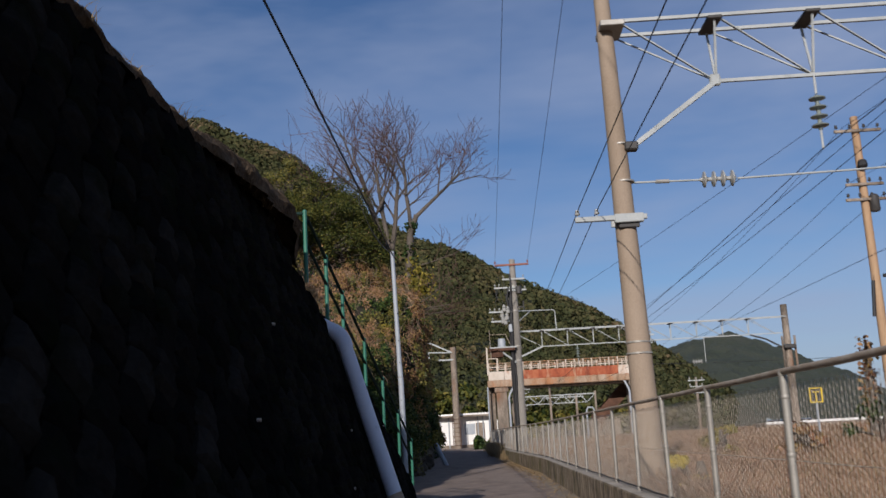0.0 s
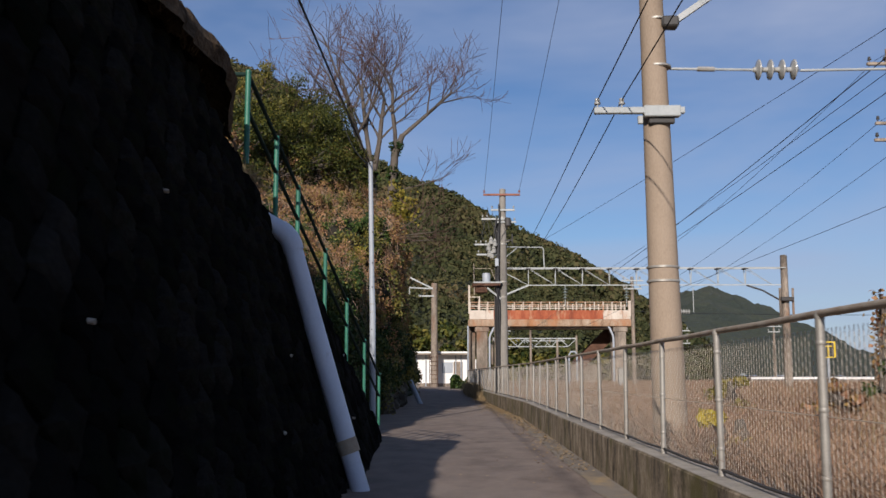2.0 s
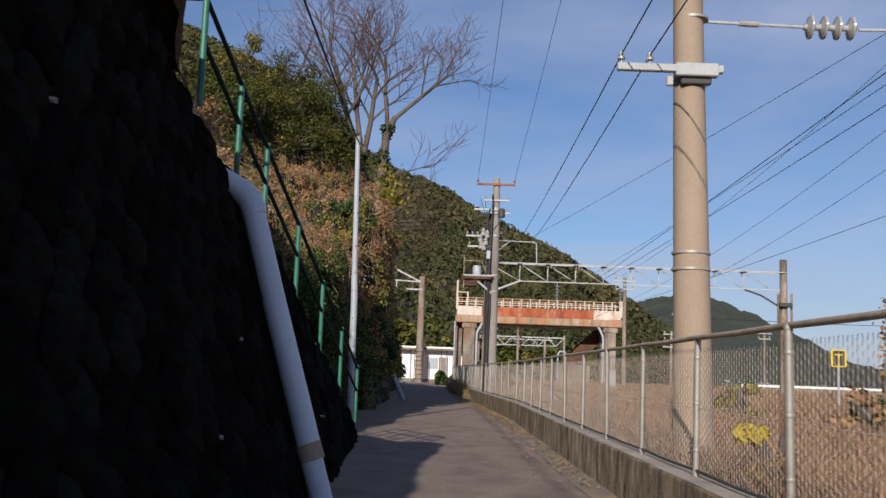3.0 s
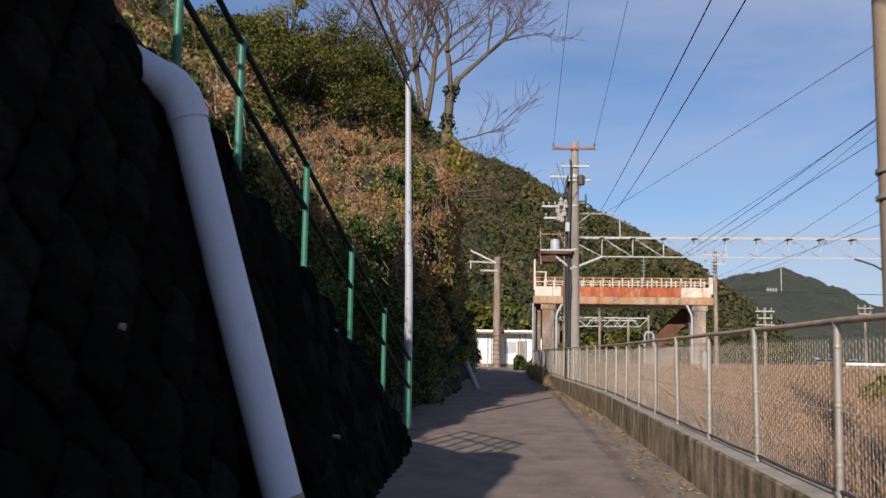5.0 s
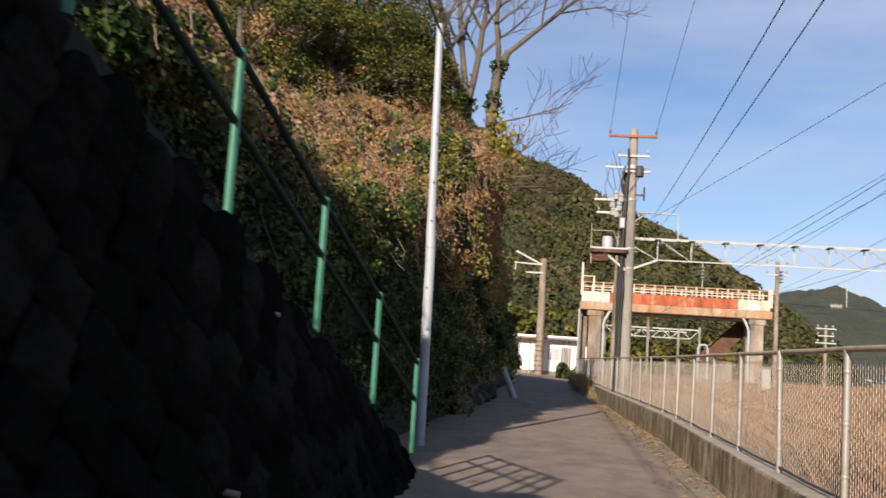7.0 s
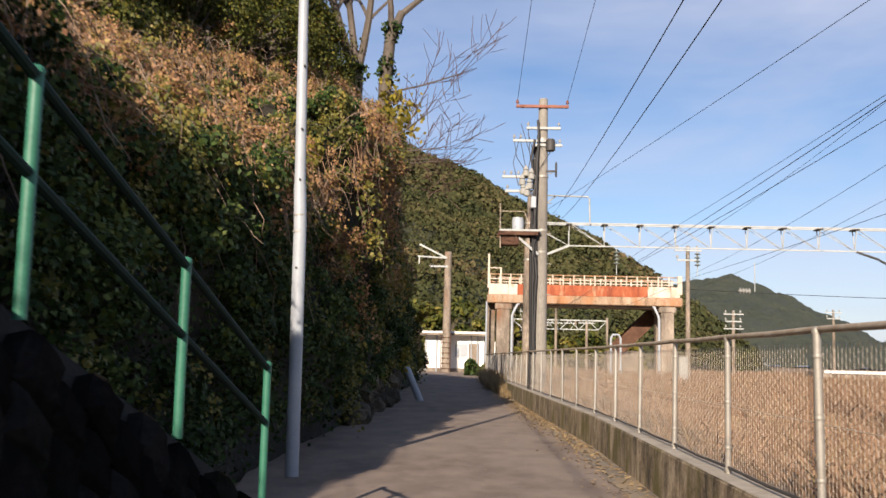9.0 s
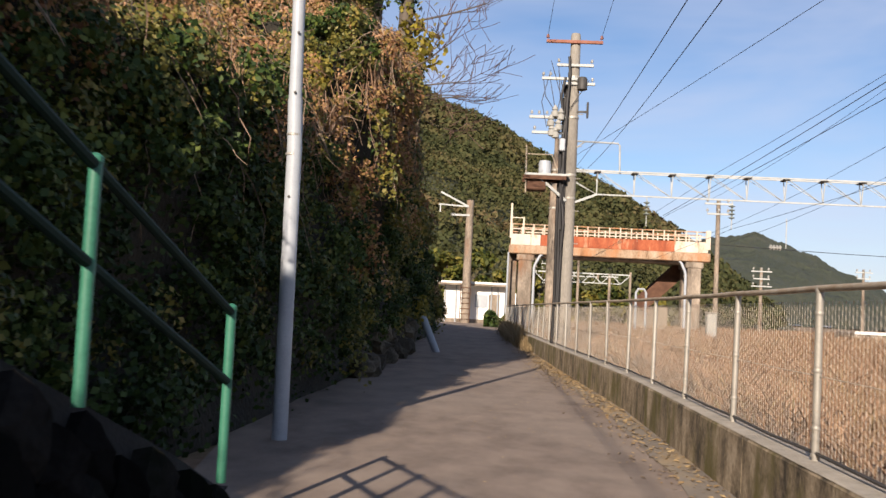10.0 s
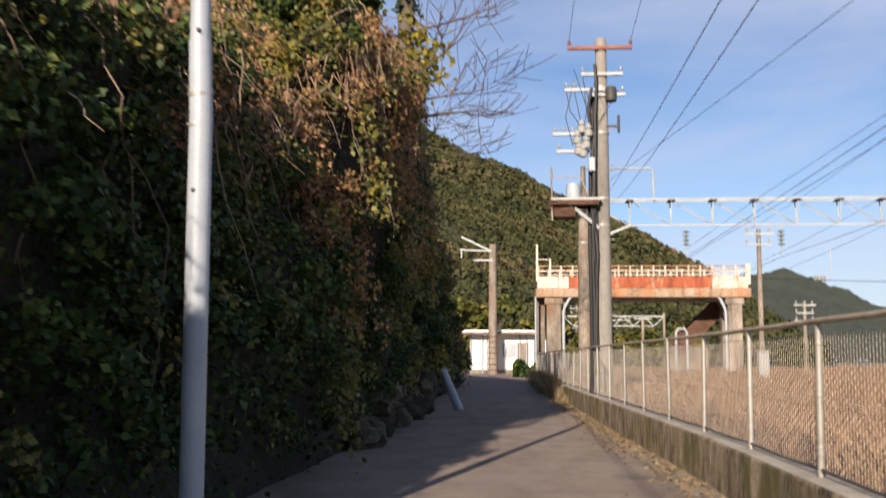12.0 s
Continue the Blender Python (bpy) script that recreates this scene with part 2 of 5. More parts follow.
M_RUST = mat("rusted_red_paint", [(0.17, 0.045, 0.022), (0.30, 0.075, 0.03), (0.38, 0.13, 0.06)], 0.85, 1.2, 20, 0.3, stretch=(1.6, 1, 0.4), spread=0.18,
             stain=(0.44, 0.28, 0.17), stain_scale=1.1, stain_lo=0.56, stain_hi=0.68)
M_DARKRUST = mat("dark_rust", [(0.05, 0.025, 0.015), (0.09, 0.045, 0.028), (0.14, 0.075, 0.045)], 0.9, 2, 20, 0.3)
M_POLEGREY = mat("weathered_pole_concrete", [(0.12, 0.112, 0.098), (0.21, 0.195, 0.17), (0.32, 0.30, 0.262)], 0.9, 1.4, 40, 0.4, stretch=(1, 1, 0.3))
M_RUSTARM = mat("red_primer", [(0.20, 0.08, 0.055), (0.29, 0.13, 0.09)], 0.85, 4, 30, 0.1)
M_WOODPOLE = mat("timber_pole", [(0.24, 0.15, 0.085), (0.36, 0.235, 0.135), (0.44, 0.31, 0.19)], 0.85, 1.2, 20, 0.3, stretch=(3, 3, 0.3))
M_YELLOW = mat("yellow_sign_paint", [(0.62, 0.44, 0.02), (0.72, 0.52, 0.03)], 0.5, 4, 30, 0.0)
M_SEA = mat("sea", [(0.05, 0.10, 0.17), (0.08, 0.14, 0.22)], 0.35, 0.02, 0.3, 0.3, bump_dist=0.3)

# ---- mesh helpers ----


class Mesh:
    """Collects vertices and faces of one mesh."""

    def __init__(self):
        self.v, self.f = [], []

    def add(self, vs, fs):
        o = len(self.v)
        self.v.extend(tuple(p) for p in vs)
        self.f.extend(tuple(i + o for i in f) for f in fs)
        return self

    def box(self, c, size, rz=0.0, m=None, bevel=0.0):
        """A box, its upright and level edges cut by a small bevel where given."""
        sx, sy, sz = (s / 2 for s in size)
        if bevel:
            b = min(bevel, sx * 0.9, sy * 0.9, sz * 0.9)
            rings = [(-sz, b), (-sz + b, 0), (sz - b, 0), (sz, b)]
            vs = []
            for z, k in rings:
                ax, ay = sx - k, sy - k
                e = 0 if k else b
                vs += [(ax - e, -ay, z), (ax, -ay + e, z), (ax, ay - e, z), (ax - e, ay, z), (-ax + e, ay, z), (-ax, ay - e, z), (-ax, -ay + e, z), (-ax + e, -ay, z)]
            fs = [tuple(range(7, -1, -1)), tuple(range(24, 32))]
            for r in range(3):
                for i in range(8):
                    j = (i + 1) % 8
                    fs.append((r * 8 + i, r * 8 + j, r * 8 + 8 + j, r * 8 + 8 + i))
        else:
            vs = [(x, y, z) for z in (-sz, sz) for x, y in ((-sx, -sy), (sx, -sy), (sx, sy), (-sx, sy))]
            fs = [(3, 2, 1, 0), (4, 5, 6, 7), (0, 1, 5, 4), (1, 2, 6, 5), (2, 3, 7, 6), (3, 0, 4, 7)]
        t = m if m is not None else pose(*c, 0, 0, rz)
        return self.add([t @ Vector(p) for p in vs], fs)

    def tube(self, pts, radii, n=8, caps=True):
        """A round bar along points; radii one number or one each."""
        pts = [Vector(p) for p in pts]
        if not hasattr(radii, "__len__"):
            radii = [radii] * len(pts)
        vs, fs = [], []
        prev = None
        for i, p in enumerate(pts):
            d = (pts[min(i + 1, len(pts) - 1)] - pts[max(i - 1, 0)]).normalized()
            if prev is None:
                u = d.orthogonal().normalized()
            else:
                u = (prev - d * prev.dot(d))
                u = u.normalized() if u.length > 1e-6 else d.orthogonal().normalized()
            prev = u
            w = d.cross(u)
            for k in range(n):
                a = 2 * math.pi * k / n
                vs.append(p + (u * math.cos(a) + w * math.sin(a)) * radii[i])
        for i in range(len(pts) - 1):
            for k in range(n):
                j = (k + 1) % n
                fs.append((i * n + k, i * n + j, i * n + n + j, i * n + n + k))
        if caps:
            fs.append(tuple(range(n - 1, -1, -1)))
            fs.append(tuple(range((len(pts) - 1) * n, len(pts) * n)))
        return self.add(vs, fs)

    def bar(self, a, b, w, h=None):
        """A square bar from a to b."""
        a, b = Vector(a), Vector(b)
        d = b - a
        q = d.to_track_quat("Z", "Y").to_matrix().to_4x4()
        return self.box(None, (w, h or w, d.length), m=Matrix.Translation((a + b) / 2) @ q)

    def lathe(self, base, prof, n=12, axis=None):
        """A turned shape: prof lists (radius, height) up from base, along axis."""
        q = Vector(axis or (0, 0, 1)).to_track_quat("Z", "Y").to_matrix()
        base = Vector(base)
        vs, fs = [], []
        for r, z in prof:
            for k in range(n):
                a = 2 * math.pi * k / n
                vs.append(base + q @ Vector((r * math.cos(a), r * math.sin(a), z)))
        for i in range(len(prof) - 1):
            for k in range(n):
                j = (k + 1) % n
                fs.append((i * n + k, i * n + j, i * n + n + j, i * n + n + k))
        fs.append(tuple(range(n - 1, -1, -1)))
        fs.append(tuple(range((len(prof) - 1) * n, len(prof) * n)))
        return self.add(vs, fs)

    def data(self, name, material, smooth=False):
        me = bpy.data.meshes.new(name)
        me.from_pydata([tuple(p) for p in self.v], [], self.f)
        me.materials.append(material)
        if smooth:
            me.shade_smooth()
            me.set_sharp_from_angle(angle=radians(40))
        me.update()
        return me


def part(name, mesh, material, parent=None, label="", smooth=False):
    """One mesh object, under a thing or a part where given."""
    ob = new(name, mesh.data(name, material, smooth) if isinstance(mesh, Mesh) else mesh)
    if parent is not None:
        ob.parent = parent
    if label:
        ob["label"] = label
    return ob


def thing(name, label, category, group="", kind=""):
    return tagged(new(name), label, category, group, kind)


def np_mesh(name, verts, quads, material, tri=False, smooth=False):
    """A mesh from arrays of vertices and of faces."""
    me = bpy.data.meshes.new(name)
    k = 3 if tri else 4
    me.vertices.add(len(verts))
    me.vertices.foreach_set("co", np.asarray(verts, dtype=np.float32).ravel())
    me.loops.add(len(quads) * k)
    me.loops.foreach_set("vertex_index", np.asarray(quads, dtype=np.int32).ravel())
    me.polygons.add(len(quads))
    me.polygons.foreach_set("loop_start", np.arange(0, len(quads) * k, k, dtype=np.int32))
    me.polygons.foreach_set("loop_total", np.full(len(quads), k, dtype=np.int32))
    me.materials.append(material)
    me.update(calc_edges=True)
    if smooth:
        me.shade_smooth()
    return me


rng = np.random.default_rng(7)


def unit(v):
    return v / np.maximum(np.linalg.norm(v, axis=1, keepdims=True), 1e-9)


def leaf_quads(centres, size, normals=None, flat=0.5, long=1.5):
    """Small folded leaves (kite-shaped) scattered at centres, facing roughly along normals."""
    n = len(centres)
    size = np.broadcast_to(np.asarray(size, dtype=float), (n,))[:, None]
    r = rng.normal(size=(n, 3))
    nor = unit(r) if normals is None else unit(unit(normals) + unit(r) * flat)
    t = unit(np.cross(nor, rng.normal(size=(n, 3))))
    b = np.cross(nor, t)
    a0 = centres - t * size * 0.5 * long
    a1 = centres + b * size * 0.5 + nor * size * 0.12
    a2 = centres + t * size * 0.5 * long
    a3 = centres - b * size * 0.5 + nor * size * 0.12
    v = np.stack([a0, a1, a2, a3], axis=1).reshape(-1, 3)
    return v, np.arange(n * 4).reshape(-1, 4)


def grass_blades(base, height, width, lean=0.35):
    """Bent grass blades, each two faces, rising from base points."""
    n = len(base)
    height = np.broadcast_to(np.asarray(height, dtype=float), (n,))[:, None]
    a = rng.uniform(0, 2 * np.pi, n)
    side = np.stack([np.cos(a), np.sin(a), np.zeros(n)], axis=1) * width
    ln = np.stack([rng.normal(size=n), rng.normal(size=n), np.zeros(n)], axis=1) * lean * height
    up = np.array([0, 0, 1.0])
    mid = base + up * height * 0.55 + ln * 0.35
    tip = base + up * height + ln
    v = np.stack([base - side, base + side, mid + side * 0.7, mid - side * 0.7, tip + side * 0.1, tip - side * 0.1], axis=1).reshape(-1, 3)
    o = np.arange(n)[:, None] * 6
    q = np.concatenate([o + np.array([[0, 1, 2, 3]]), o + np.array([[3, 2, 4, 5]])], axis=0)
    return v, q


def smooth_steps(y, pts):
    """Smooth curve through (position, value) pairs."""
    xs, vs = [p[0] for p in pts], [p[1] for p in pts]
    if y <= xs[0]:
        return vs[0]
    for i in range(len(xs) - 1):
        if y <= xs[i + 1]:
            t = (y - xs[i]) / (xs[i + 1] - xs[i])
            t = t * t * (3 - 2 * t)
            return vs[i] + (vs[i + 1] - vs[i]) * t
    return vs[-1]


def lin(y, pts):
    return float(np.interp(y, [p[0] for p in pts], [p[1] for p in pts]))

# ---- plan ----
GROUND_Z = [(-20, 0.12), (38, 0.12), (60, 0.2), (86, 0.33), (200, 0.33)]
FENCE_X = [(-20, 2.6), (30, 2.6), (42, 2.13), (55, 1.70), (66, 1.38), (78, 1.05)]
ROAD_LEFT = [(-20, -0.45), (16, -0.45), (22, -0.75), (26, -1.35), (33, -2.05), (42, -2.25), (56, -2.15), (62, -2.1), (68, -3.2), (78, -6.5), (92, -11.0), (130, -24.0)]
WALL_TOP = [(-20, 4.12), (12.2, 4.12), (13.2, 3.36), (14.0, 3.30), (22.3, 0.47), (23.4, 0.10)]
BATTER = 0.30


def gz(y):
    return lin(y, GROUND_Z)


def fence_x(y):
    return lin(y, FENCE_X)


def wall_x(y, z):
    return lin(y, ROAD_LEFT) - BATTER * (z - gz(y)) + 0.02


# ---- large structure ----
def build_ground():
    ys = [-3000, -400, -60, -20] + list(range(-10, 92, 4)) + [100, 130, 200, 400, 900, 3500]
    vs, fs = [], []
    for y in ys:
        fx = fence_x(y) + 0.02
        xs = [-3000, -300, -60, -14, -5, fx, fx + 0.06, 6, 12, 25, 60, 150, 400, 3500]
        zs = [0.0, 0.0, 0.0, gz(y) - 0.06, gz(y) - 0.06, gz(y) - 0.06, 0.5, 0.45, 0.45, 0.45, 0.4, 0.2, -2, -4]
        vs += list(zip(xs, [y] * len(xs), zs))
    n = 14
    for i in range(len(ys) - 1):
        for k in range(n - 1):
            fs.append((i * n + k, i * n + k + 1, i * n + n + k + 1, i * n + n + k))
    m = Mesh().add(vs, fs)
    tagged(part("ground", m, M_FIELD), "dry brown field ground beside a narrow lane", "ground", kind="structure")
    sea = Mesh().add([(160, 120, 0.3), (3400, 120, 0.3), (3400, 3400, 0.3), (420, 3400, 0.3), (240, 700, 0.3)], [(0, 1, 2, 3, 4)])
    tagged(part("water", sea, M_SEA), "calm blue sea beyond the fields", "sea", kind="structure")


def build_road():
    vs, fs = [], []
    ys = [-20, -10] + [y * 1.0 for y in range(-4, 120, 2)]
    for y in ys:
        xl = lin(y, ROAD_LEFT) - 0.4
        xr = fence_x(y) - 0.1 if y < 80 else lin(y, [(80, 1.0), (92, 3.0), (130, 3.0)])
        for k in range(7):
            u = k / 6
            vs.append((xl + (xr - xl) * u, y, gz(y) + 0.015 * math.sin(u * math.pi)))
    for i in range(len(ys) - 1):
        for k in range(6):
            fs.append((i * 7 + k, i * 7 + k + 1, i * 7 + 8 + k, i * 7 + 7 + k))
    tagged(part("road", Mesh().add(vs, fs), M_ASPHALT, smooth=True), "narrow grey worn asphalt lane between wall and fence", "road", kind="structure")
    for name, d0, d1, lift, material, label in (("gutter", 0.13, 0.46, 0.008, M_GUTTER, "dusty tan gutter strip along the kerb"),):
        vs = []
        for i in range(76):
            y = -10 + i
            xl, xr, fx = lin(y, ROAD_LEFT) - 0.4, fence_x(y) - 0.1, fence_x(y)
            for k in range(4):
                x = fx - d1 + (d1 - d0) * k / 3 + 0.12 * noise.noise((y * 0.9, k, 6)) * (1 if k in (0,) else 0)
                u = min(1.0, (x - xl) / (xr - xl))
                vs.append((x, y, gz(y) + 0.015 * math.sin(u * math.pi) + lift))
        fs = [(i * 4 + k, i * 4 + k + 1, i * 4 + k + 5, i * 4 + k + 4) for i in range(75) for k in range(3)]
        tagged(part(name, Mesh().add(vs, fs), material, smooth=True), label, "road edge", kind="structure")


def build_kerb():
    """The low retaining wall under the fence, in cast lengths."""
    kerb = thing("kerb", "low mossy stained concrete retaining kerb under a wire fence", "kerb", kind="structure")
    y = -12.0
    while y < 74:
        L = 6.0
        a, b = y + 0.006, y + L - 0.006
        vs, fs = [], []
        n = 13
        for i in range(n):
            yy = a + (b - a) * i / (n - 1)
            fx, g = fence_x(yy), gz(yy)
            wob = 0.008 * noise.noise((yy * 1.3, 0, 3))
            prof = [(fx - 0.15 + wob, g - 0.1), (fx - 0.145 + wob, 0.56), (fx - 0.13 + wob, 0.578), (fx + 0.1, 0.58), (fx + 0.115, 0.565), (fx + 0.12, 0.1)]
            vs += [(x, yy, z + 0.004 * noise.noise((yy * 2, x, 1))) for x, z in prof]
        for i in range(n - 1):
            for k in range(5):
                fs.append((i * 6 + k, i * 6 + 6 + k, i * 6 + 7 + k, i * 6 + k + 1))
        fs += [tuple(range(6)), tuple(range((n - 1) * 6 + 5, (n - 1) * 6 - 1, -1))]
        part("kerb_length", Mesh().add(vs, fs), M_KERB, kerb)
        tv = []
        for i in range(n):
            yy = a + (b - a) * i / (n - 1)
            fx = fence_x(yy)
            tv += [(fx - 0.137, yy, 0.579), (fx - 0.125, yy, 0.587), (fx + 0.095, yy, 0.587), (fx + 0.105, yy, 0.579)]
        part("kerb_cap", Mesh().add(tv, [(i * 4 + k, i * 4 + k + 1, i * 4 + k + 5, i * 4 + k + 4) for i in range(n - 1) for k in range(3)]), M_KERBTOP, kerb, "paler worn top of the kerb")
        y += L


def build_stone_wall():
    wall = thing("wall_stone", "tall battered stone masonry wall, its shade put into the stone colour", "retaining wall", kind="structure")
    core = Mesh()
    ys = [-16 + i * 0.5 for i in range(80)]
    vs, fs = [], []
    for y in ys:
        zt, g = max(lin(y, WALL_TOP), gz(y) + 0.02), gz(y) - 0.2
        vs += [(wall_x(y, g) - 0.09, y, g), (wall_x(y, zt) - 0.09, y, zt - 0.03), (wall_x(y, zt) - 0.55, y, zt - 0.03), (wall_x(y, g) - 1.0, y, g)]
    for i in range(len(ys) - 1):
        for k in range(4):
            j = (k + 1) % 4
            fs.append((i * 4 + k, i * 4 + 4 + k, i * 4 + 4 + j, i * 4 + j))
    fs += [(3, 2, 1, 0), tuple(range(len(vs) - 4, len(vs)))]
    part("wall_core", core.add(vs, fs), M_MORTAR, wall)
    # split-faced stones, a few shapes shared by all
    shapes, datas = [], []
    for s in range(7):
        m = Mesh()
        r = random.Random(40 + s)
        c = [(x + r.uniform(-0.05, 0.05), z + r.uniform(-0.05, 0.05)) for x, z in ((-0.47, -0.47), (0, -0.49), (0.47, -0.47), (0.49, 0), (0.47, 0.47), (0, 0.49), (-0.47, 0.47), (-0.49, 0))]
        back = [(-0.11, x, z) for x, z in c]
        rim = [(0.0 + r.uniform(-0.015, 0.01), x * 0.97, z * 0.97) for x, z in c]
        face = [(0.05 + r.uniform(-0.02, 0.025), x * 0.66 + r.uniform(-0.05, 0.05), z * 0.66 + r.uniform(-0.05, 0.05)) for x, z in c]
        top = [(0.07 + r.uniform(-0.01, 0.015), r.uniform(-0.1, 0.1), r.uniform(-0.1, 0.1))]
        fs = []
        for ring in range(2):
            for k in range(8):
                j = (k + 1) % 8
                fs.append((ring * 8 + k, ring * 8 + j, ring * 8 + 8 + j, ring * 8 + 8 + k))
        fs += [(16 + k, 16 + (k + 1) % 8, 24) for k in range(8)]
        m.add(back + rim + face + top, fs)
        shapes.append(m)
        datas.append(m.data("stone", M_STONE_SHADED))
    rest = Mesh()
    r = random.Random(5)
    count = 0
    tilt = math.degrees(math.atan(BATTER))
    # squared stones stood on their corners, in interlocking diagonal courses
    span, row, h = 0.40, 0, 0.0
    while h < 4.05:
        y = -15 + (span / 2 if row % 2 else 0.0)
        while y < 23.2:
            yc, zc = y + r.uniform(-0.02, 0.02), gz(y) + h + r.uniform(-0.02, 0.02)
            if zc + span * 0.42 < lin(yc, WALL_TOP):
                side = span / math.sqrt(2) * r.uniform(0.96, 1.06)
                m4 = pose(wall_x(yc, zc) - r.uniform(0.0, 0.03), yc, zc, 0, -tilt, 0) @ pose(0, 0, 0, 45 + r.uniform(-6, 6), 0, 0) @ Matrix.Diagonal((0.8, side, side, 1))
                k = r.randrange(7)
                if 9.0 < yc < 15.0 and zc > 0.3 and count < 300:
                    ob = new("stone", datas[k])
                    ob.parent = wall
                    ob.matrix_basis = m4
                    count += 1
                else:
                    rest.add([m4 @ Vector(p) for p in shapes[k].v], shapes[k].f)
            y += span
        h += span / 2
        row += 1
    tagged(part("stones", rest, M_STONE_IS_SHADED, wall), kind="stuff")
    # short plastic weep pipes
    for i in range(8):
        y = 6.5 + i * 1.6 + r.uniform(-0.3, 0.3)
        z = (0.75, 1.55, 2.5)[i % 3] + r.uniform(-0.1, 0.1)
        if z > lin(y, WALL_TOP) - 0.4:
            continue
        x = wall_x(y, z)
        m = Mesh().lathe((x - 0.05, y, z + 0.02), [(0.014, 0), (0.014, 0.11), (0.011, 0.11), (0.011, 0.06)], 10, axis=(1, 0, -0.12))
        part("weep_pipe", m, M_RAILTOP, wall, "pale plastic weep pipe", smooth=True)
    # rough earth and rubble along the crest
    vs, fs, n = [], [], 9
    ys = [-14 + i * 0.12 for i in range(226)]
    for y in ys:
        zt = lin(y, WALL_TOP)
        cx, cz = wall_x(y, zt) - 0.14, zt - 0.08
        for k in range(n):
            a = math.pi * (k / (n - 1)) * 1.1 - 0.25
            rad = 0.2 + lin(y, [(9.0, 0.0), (10.5, 0.2), (12.4, 0.26), (12.9, 0.0)]) + 0.09 * noise.noise((y * 1.7, k * 0.5, 3)) + 0.05 * noise.noise((y * 5.0, k * 1.1, 7))
            vs.append((cx + rad * 0.95 * math.cos(a), y + 0.03 * noise.noise((y * 4, k, 2)), cz + rad * 0.75 * math.sin(a)))
    for i in range(len(ys) - 1):
        for k in range(n - 1):
            fs.append((i * n + k, i * n + n + k, i * n + n + k + 1, i * n + k + 1))
    part("crest", Mesh().add(vs, fs), M_CREST, wall, "brown crumbling earth and rubble on the wall top")
    # the sloping path on top
    vs, fs = [], []
    for i in range(11):
        y = 13.2 + i
        z = max(lin(y, WALL_TOP) - 0.02, gz(y) - 0.03)
        vs += [(wall_x(y, z) - 0.35, y, z), (-2.9, y, z + 0.03)]
    fs = [(2 * i, 2 * i + 1, 2 * i + 3, 2 * i + 2) for i in range(10)]
    tagged(part("pavement", Mesh().add(vs, fs), M_KERBTOP), "sloping concrete path up behind the wall", "path", kind="structure")


BANK_BASE = [(-20, -1.8), (12.5, -1.9), (14.5, -2.5), (22, -2.2), (26, -1.72), (30, -1.75), (33, -1.75), (38, -1.8), (42, -1.8), (52, -1.95), (60, -1.95), (64, -2.4), (70, -4.0), (80, -8.0), (95, -14.0)]
FACE_TOP = [(-20, 4.2), (12, 4.1), (15, 3.7), (17.5, 3.7), (20, 3.8), (24, 3.5), (28, 3.5), (30, 4.2), (32, 5.4), (36, 6.2), (38.5, 6.6), (41, 6.5), (45, 5.2), (50, 4.0), (60, 3.3), (70, 2.6), (95, 2.5)]
SHOULDER_X = [(-20, -6.3), (14, -6.2), (17, -5.6), (20, -5.2), (25, -5.8), (30, -5.6), (34, -4.6), (38, -3.5), (41, -3.2), (46, -5.0), (60, -6.3), (70, -8.5), (80, -12.5), (95, -18.5)]
SHOULDER = [(-20, 8.0), (12, 7.2), (16, 6.6), (20, 6.3), (25, 5.9), (30, 6.2), (34, 6.9), (40, 7.9), (46, 8.0), (53, 6.6), (62, 5.8), (95, 6.0)]


def bank_point(y, s):
    """A point of the planted bank: s runs 0..1 up the face, 1..2 to the shoulder, 2..4 up the hillside."""
    xb = smooth_steps(y, BANK_BASE)
    zb = max(lin(y, WALL_TOP) - 0.1 if y > 13 else 3.9, gz(y) - 0.1)
    face, sh = smooth_steps(y, FACE_TOP), smooth_steps(y, SHOULDER)
    drop = lin(y, [(12, 0.8), (18, 0.6), (24, 0.45), (29, 0.3), (31.5, -0.3), (36, -0.2), (39, 0.05), (42, 0.3), (50, 0.8)])
    xs_ = smooth_steps(y, SHOULDER_X)
    pts = [(0, xb, zb), (1, xb - drop, face), (2, xs_, sh), (3, xs_ - 8, sh + 5.0), (4, xs_ - 36, sh + 19)]
    x = float(np.interp(s, [p[0] for p in pts], [p[1] for p in pts]))
    z = float(np.interp(s, [p[0] for p in pts], [p[2] for p in pts]))
    a = (0.35 + 0.3 * lin(y, [(24, 0), (30, 1), (42, 1), (48, 0)])) * min(1, s * 3) if s < 3 else 0.8
    x += a * (noise.noise((y * 0.35, z * 0.45, 5)) + 0.6 * noise.noise((y * 1.1, z * 1.2, 9)))
    z += a * 0.9 * (noise.noise((y * 0.3, s * 3, 15)) + 0.6 * noise.noise((y * 1.0, s * 7, 19)))
    return x, y, z


def build_bank():
    ys = np.concatenate([np.arange(-20, 14, 2.0), np.arange(14, 64, 0.5), np.arange(64, 96, 2.0)])
    ss = np.concatenate([np.linspace(0, 1, 15), np.linspace(1, 2, 13)[1:], np.linspace(2, 4, 13)[1:]])
    v = np.array([bank_point(y, s) for y in ys for s in ss])
    n = len(ss)
    i, k = np.meshgrid(np.arange(len(ys) - 1), np.arange(n - 1), indexing="ij")
    o = (i * n + k).ravel()
    q = np.stack([o, o + n, o + n + 1, o + 1], axis=1)
    tagged(new("bank", np_mesh("bank", v, q, M_EARTH_SHADED, smooth=True)), "steep earth bank overgrown with ivy and dry vines", "bank", kind="structure")


GRID_Y, GRID_S = np.arange(-6, 66.01, 0.2), np.arange(0, 3.3, 0.05)


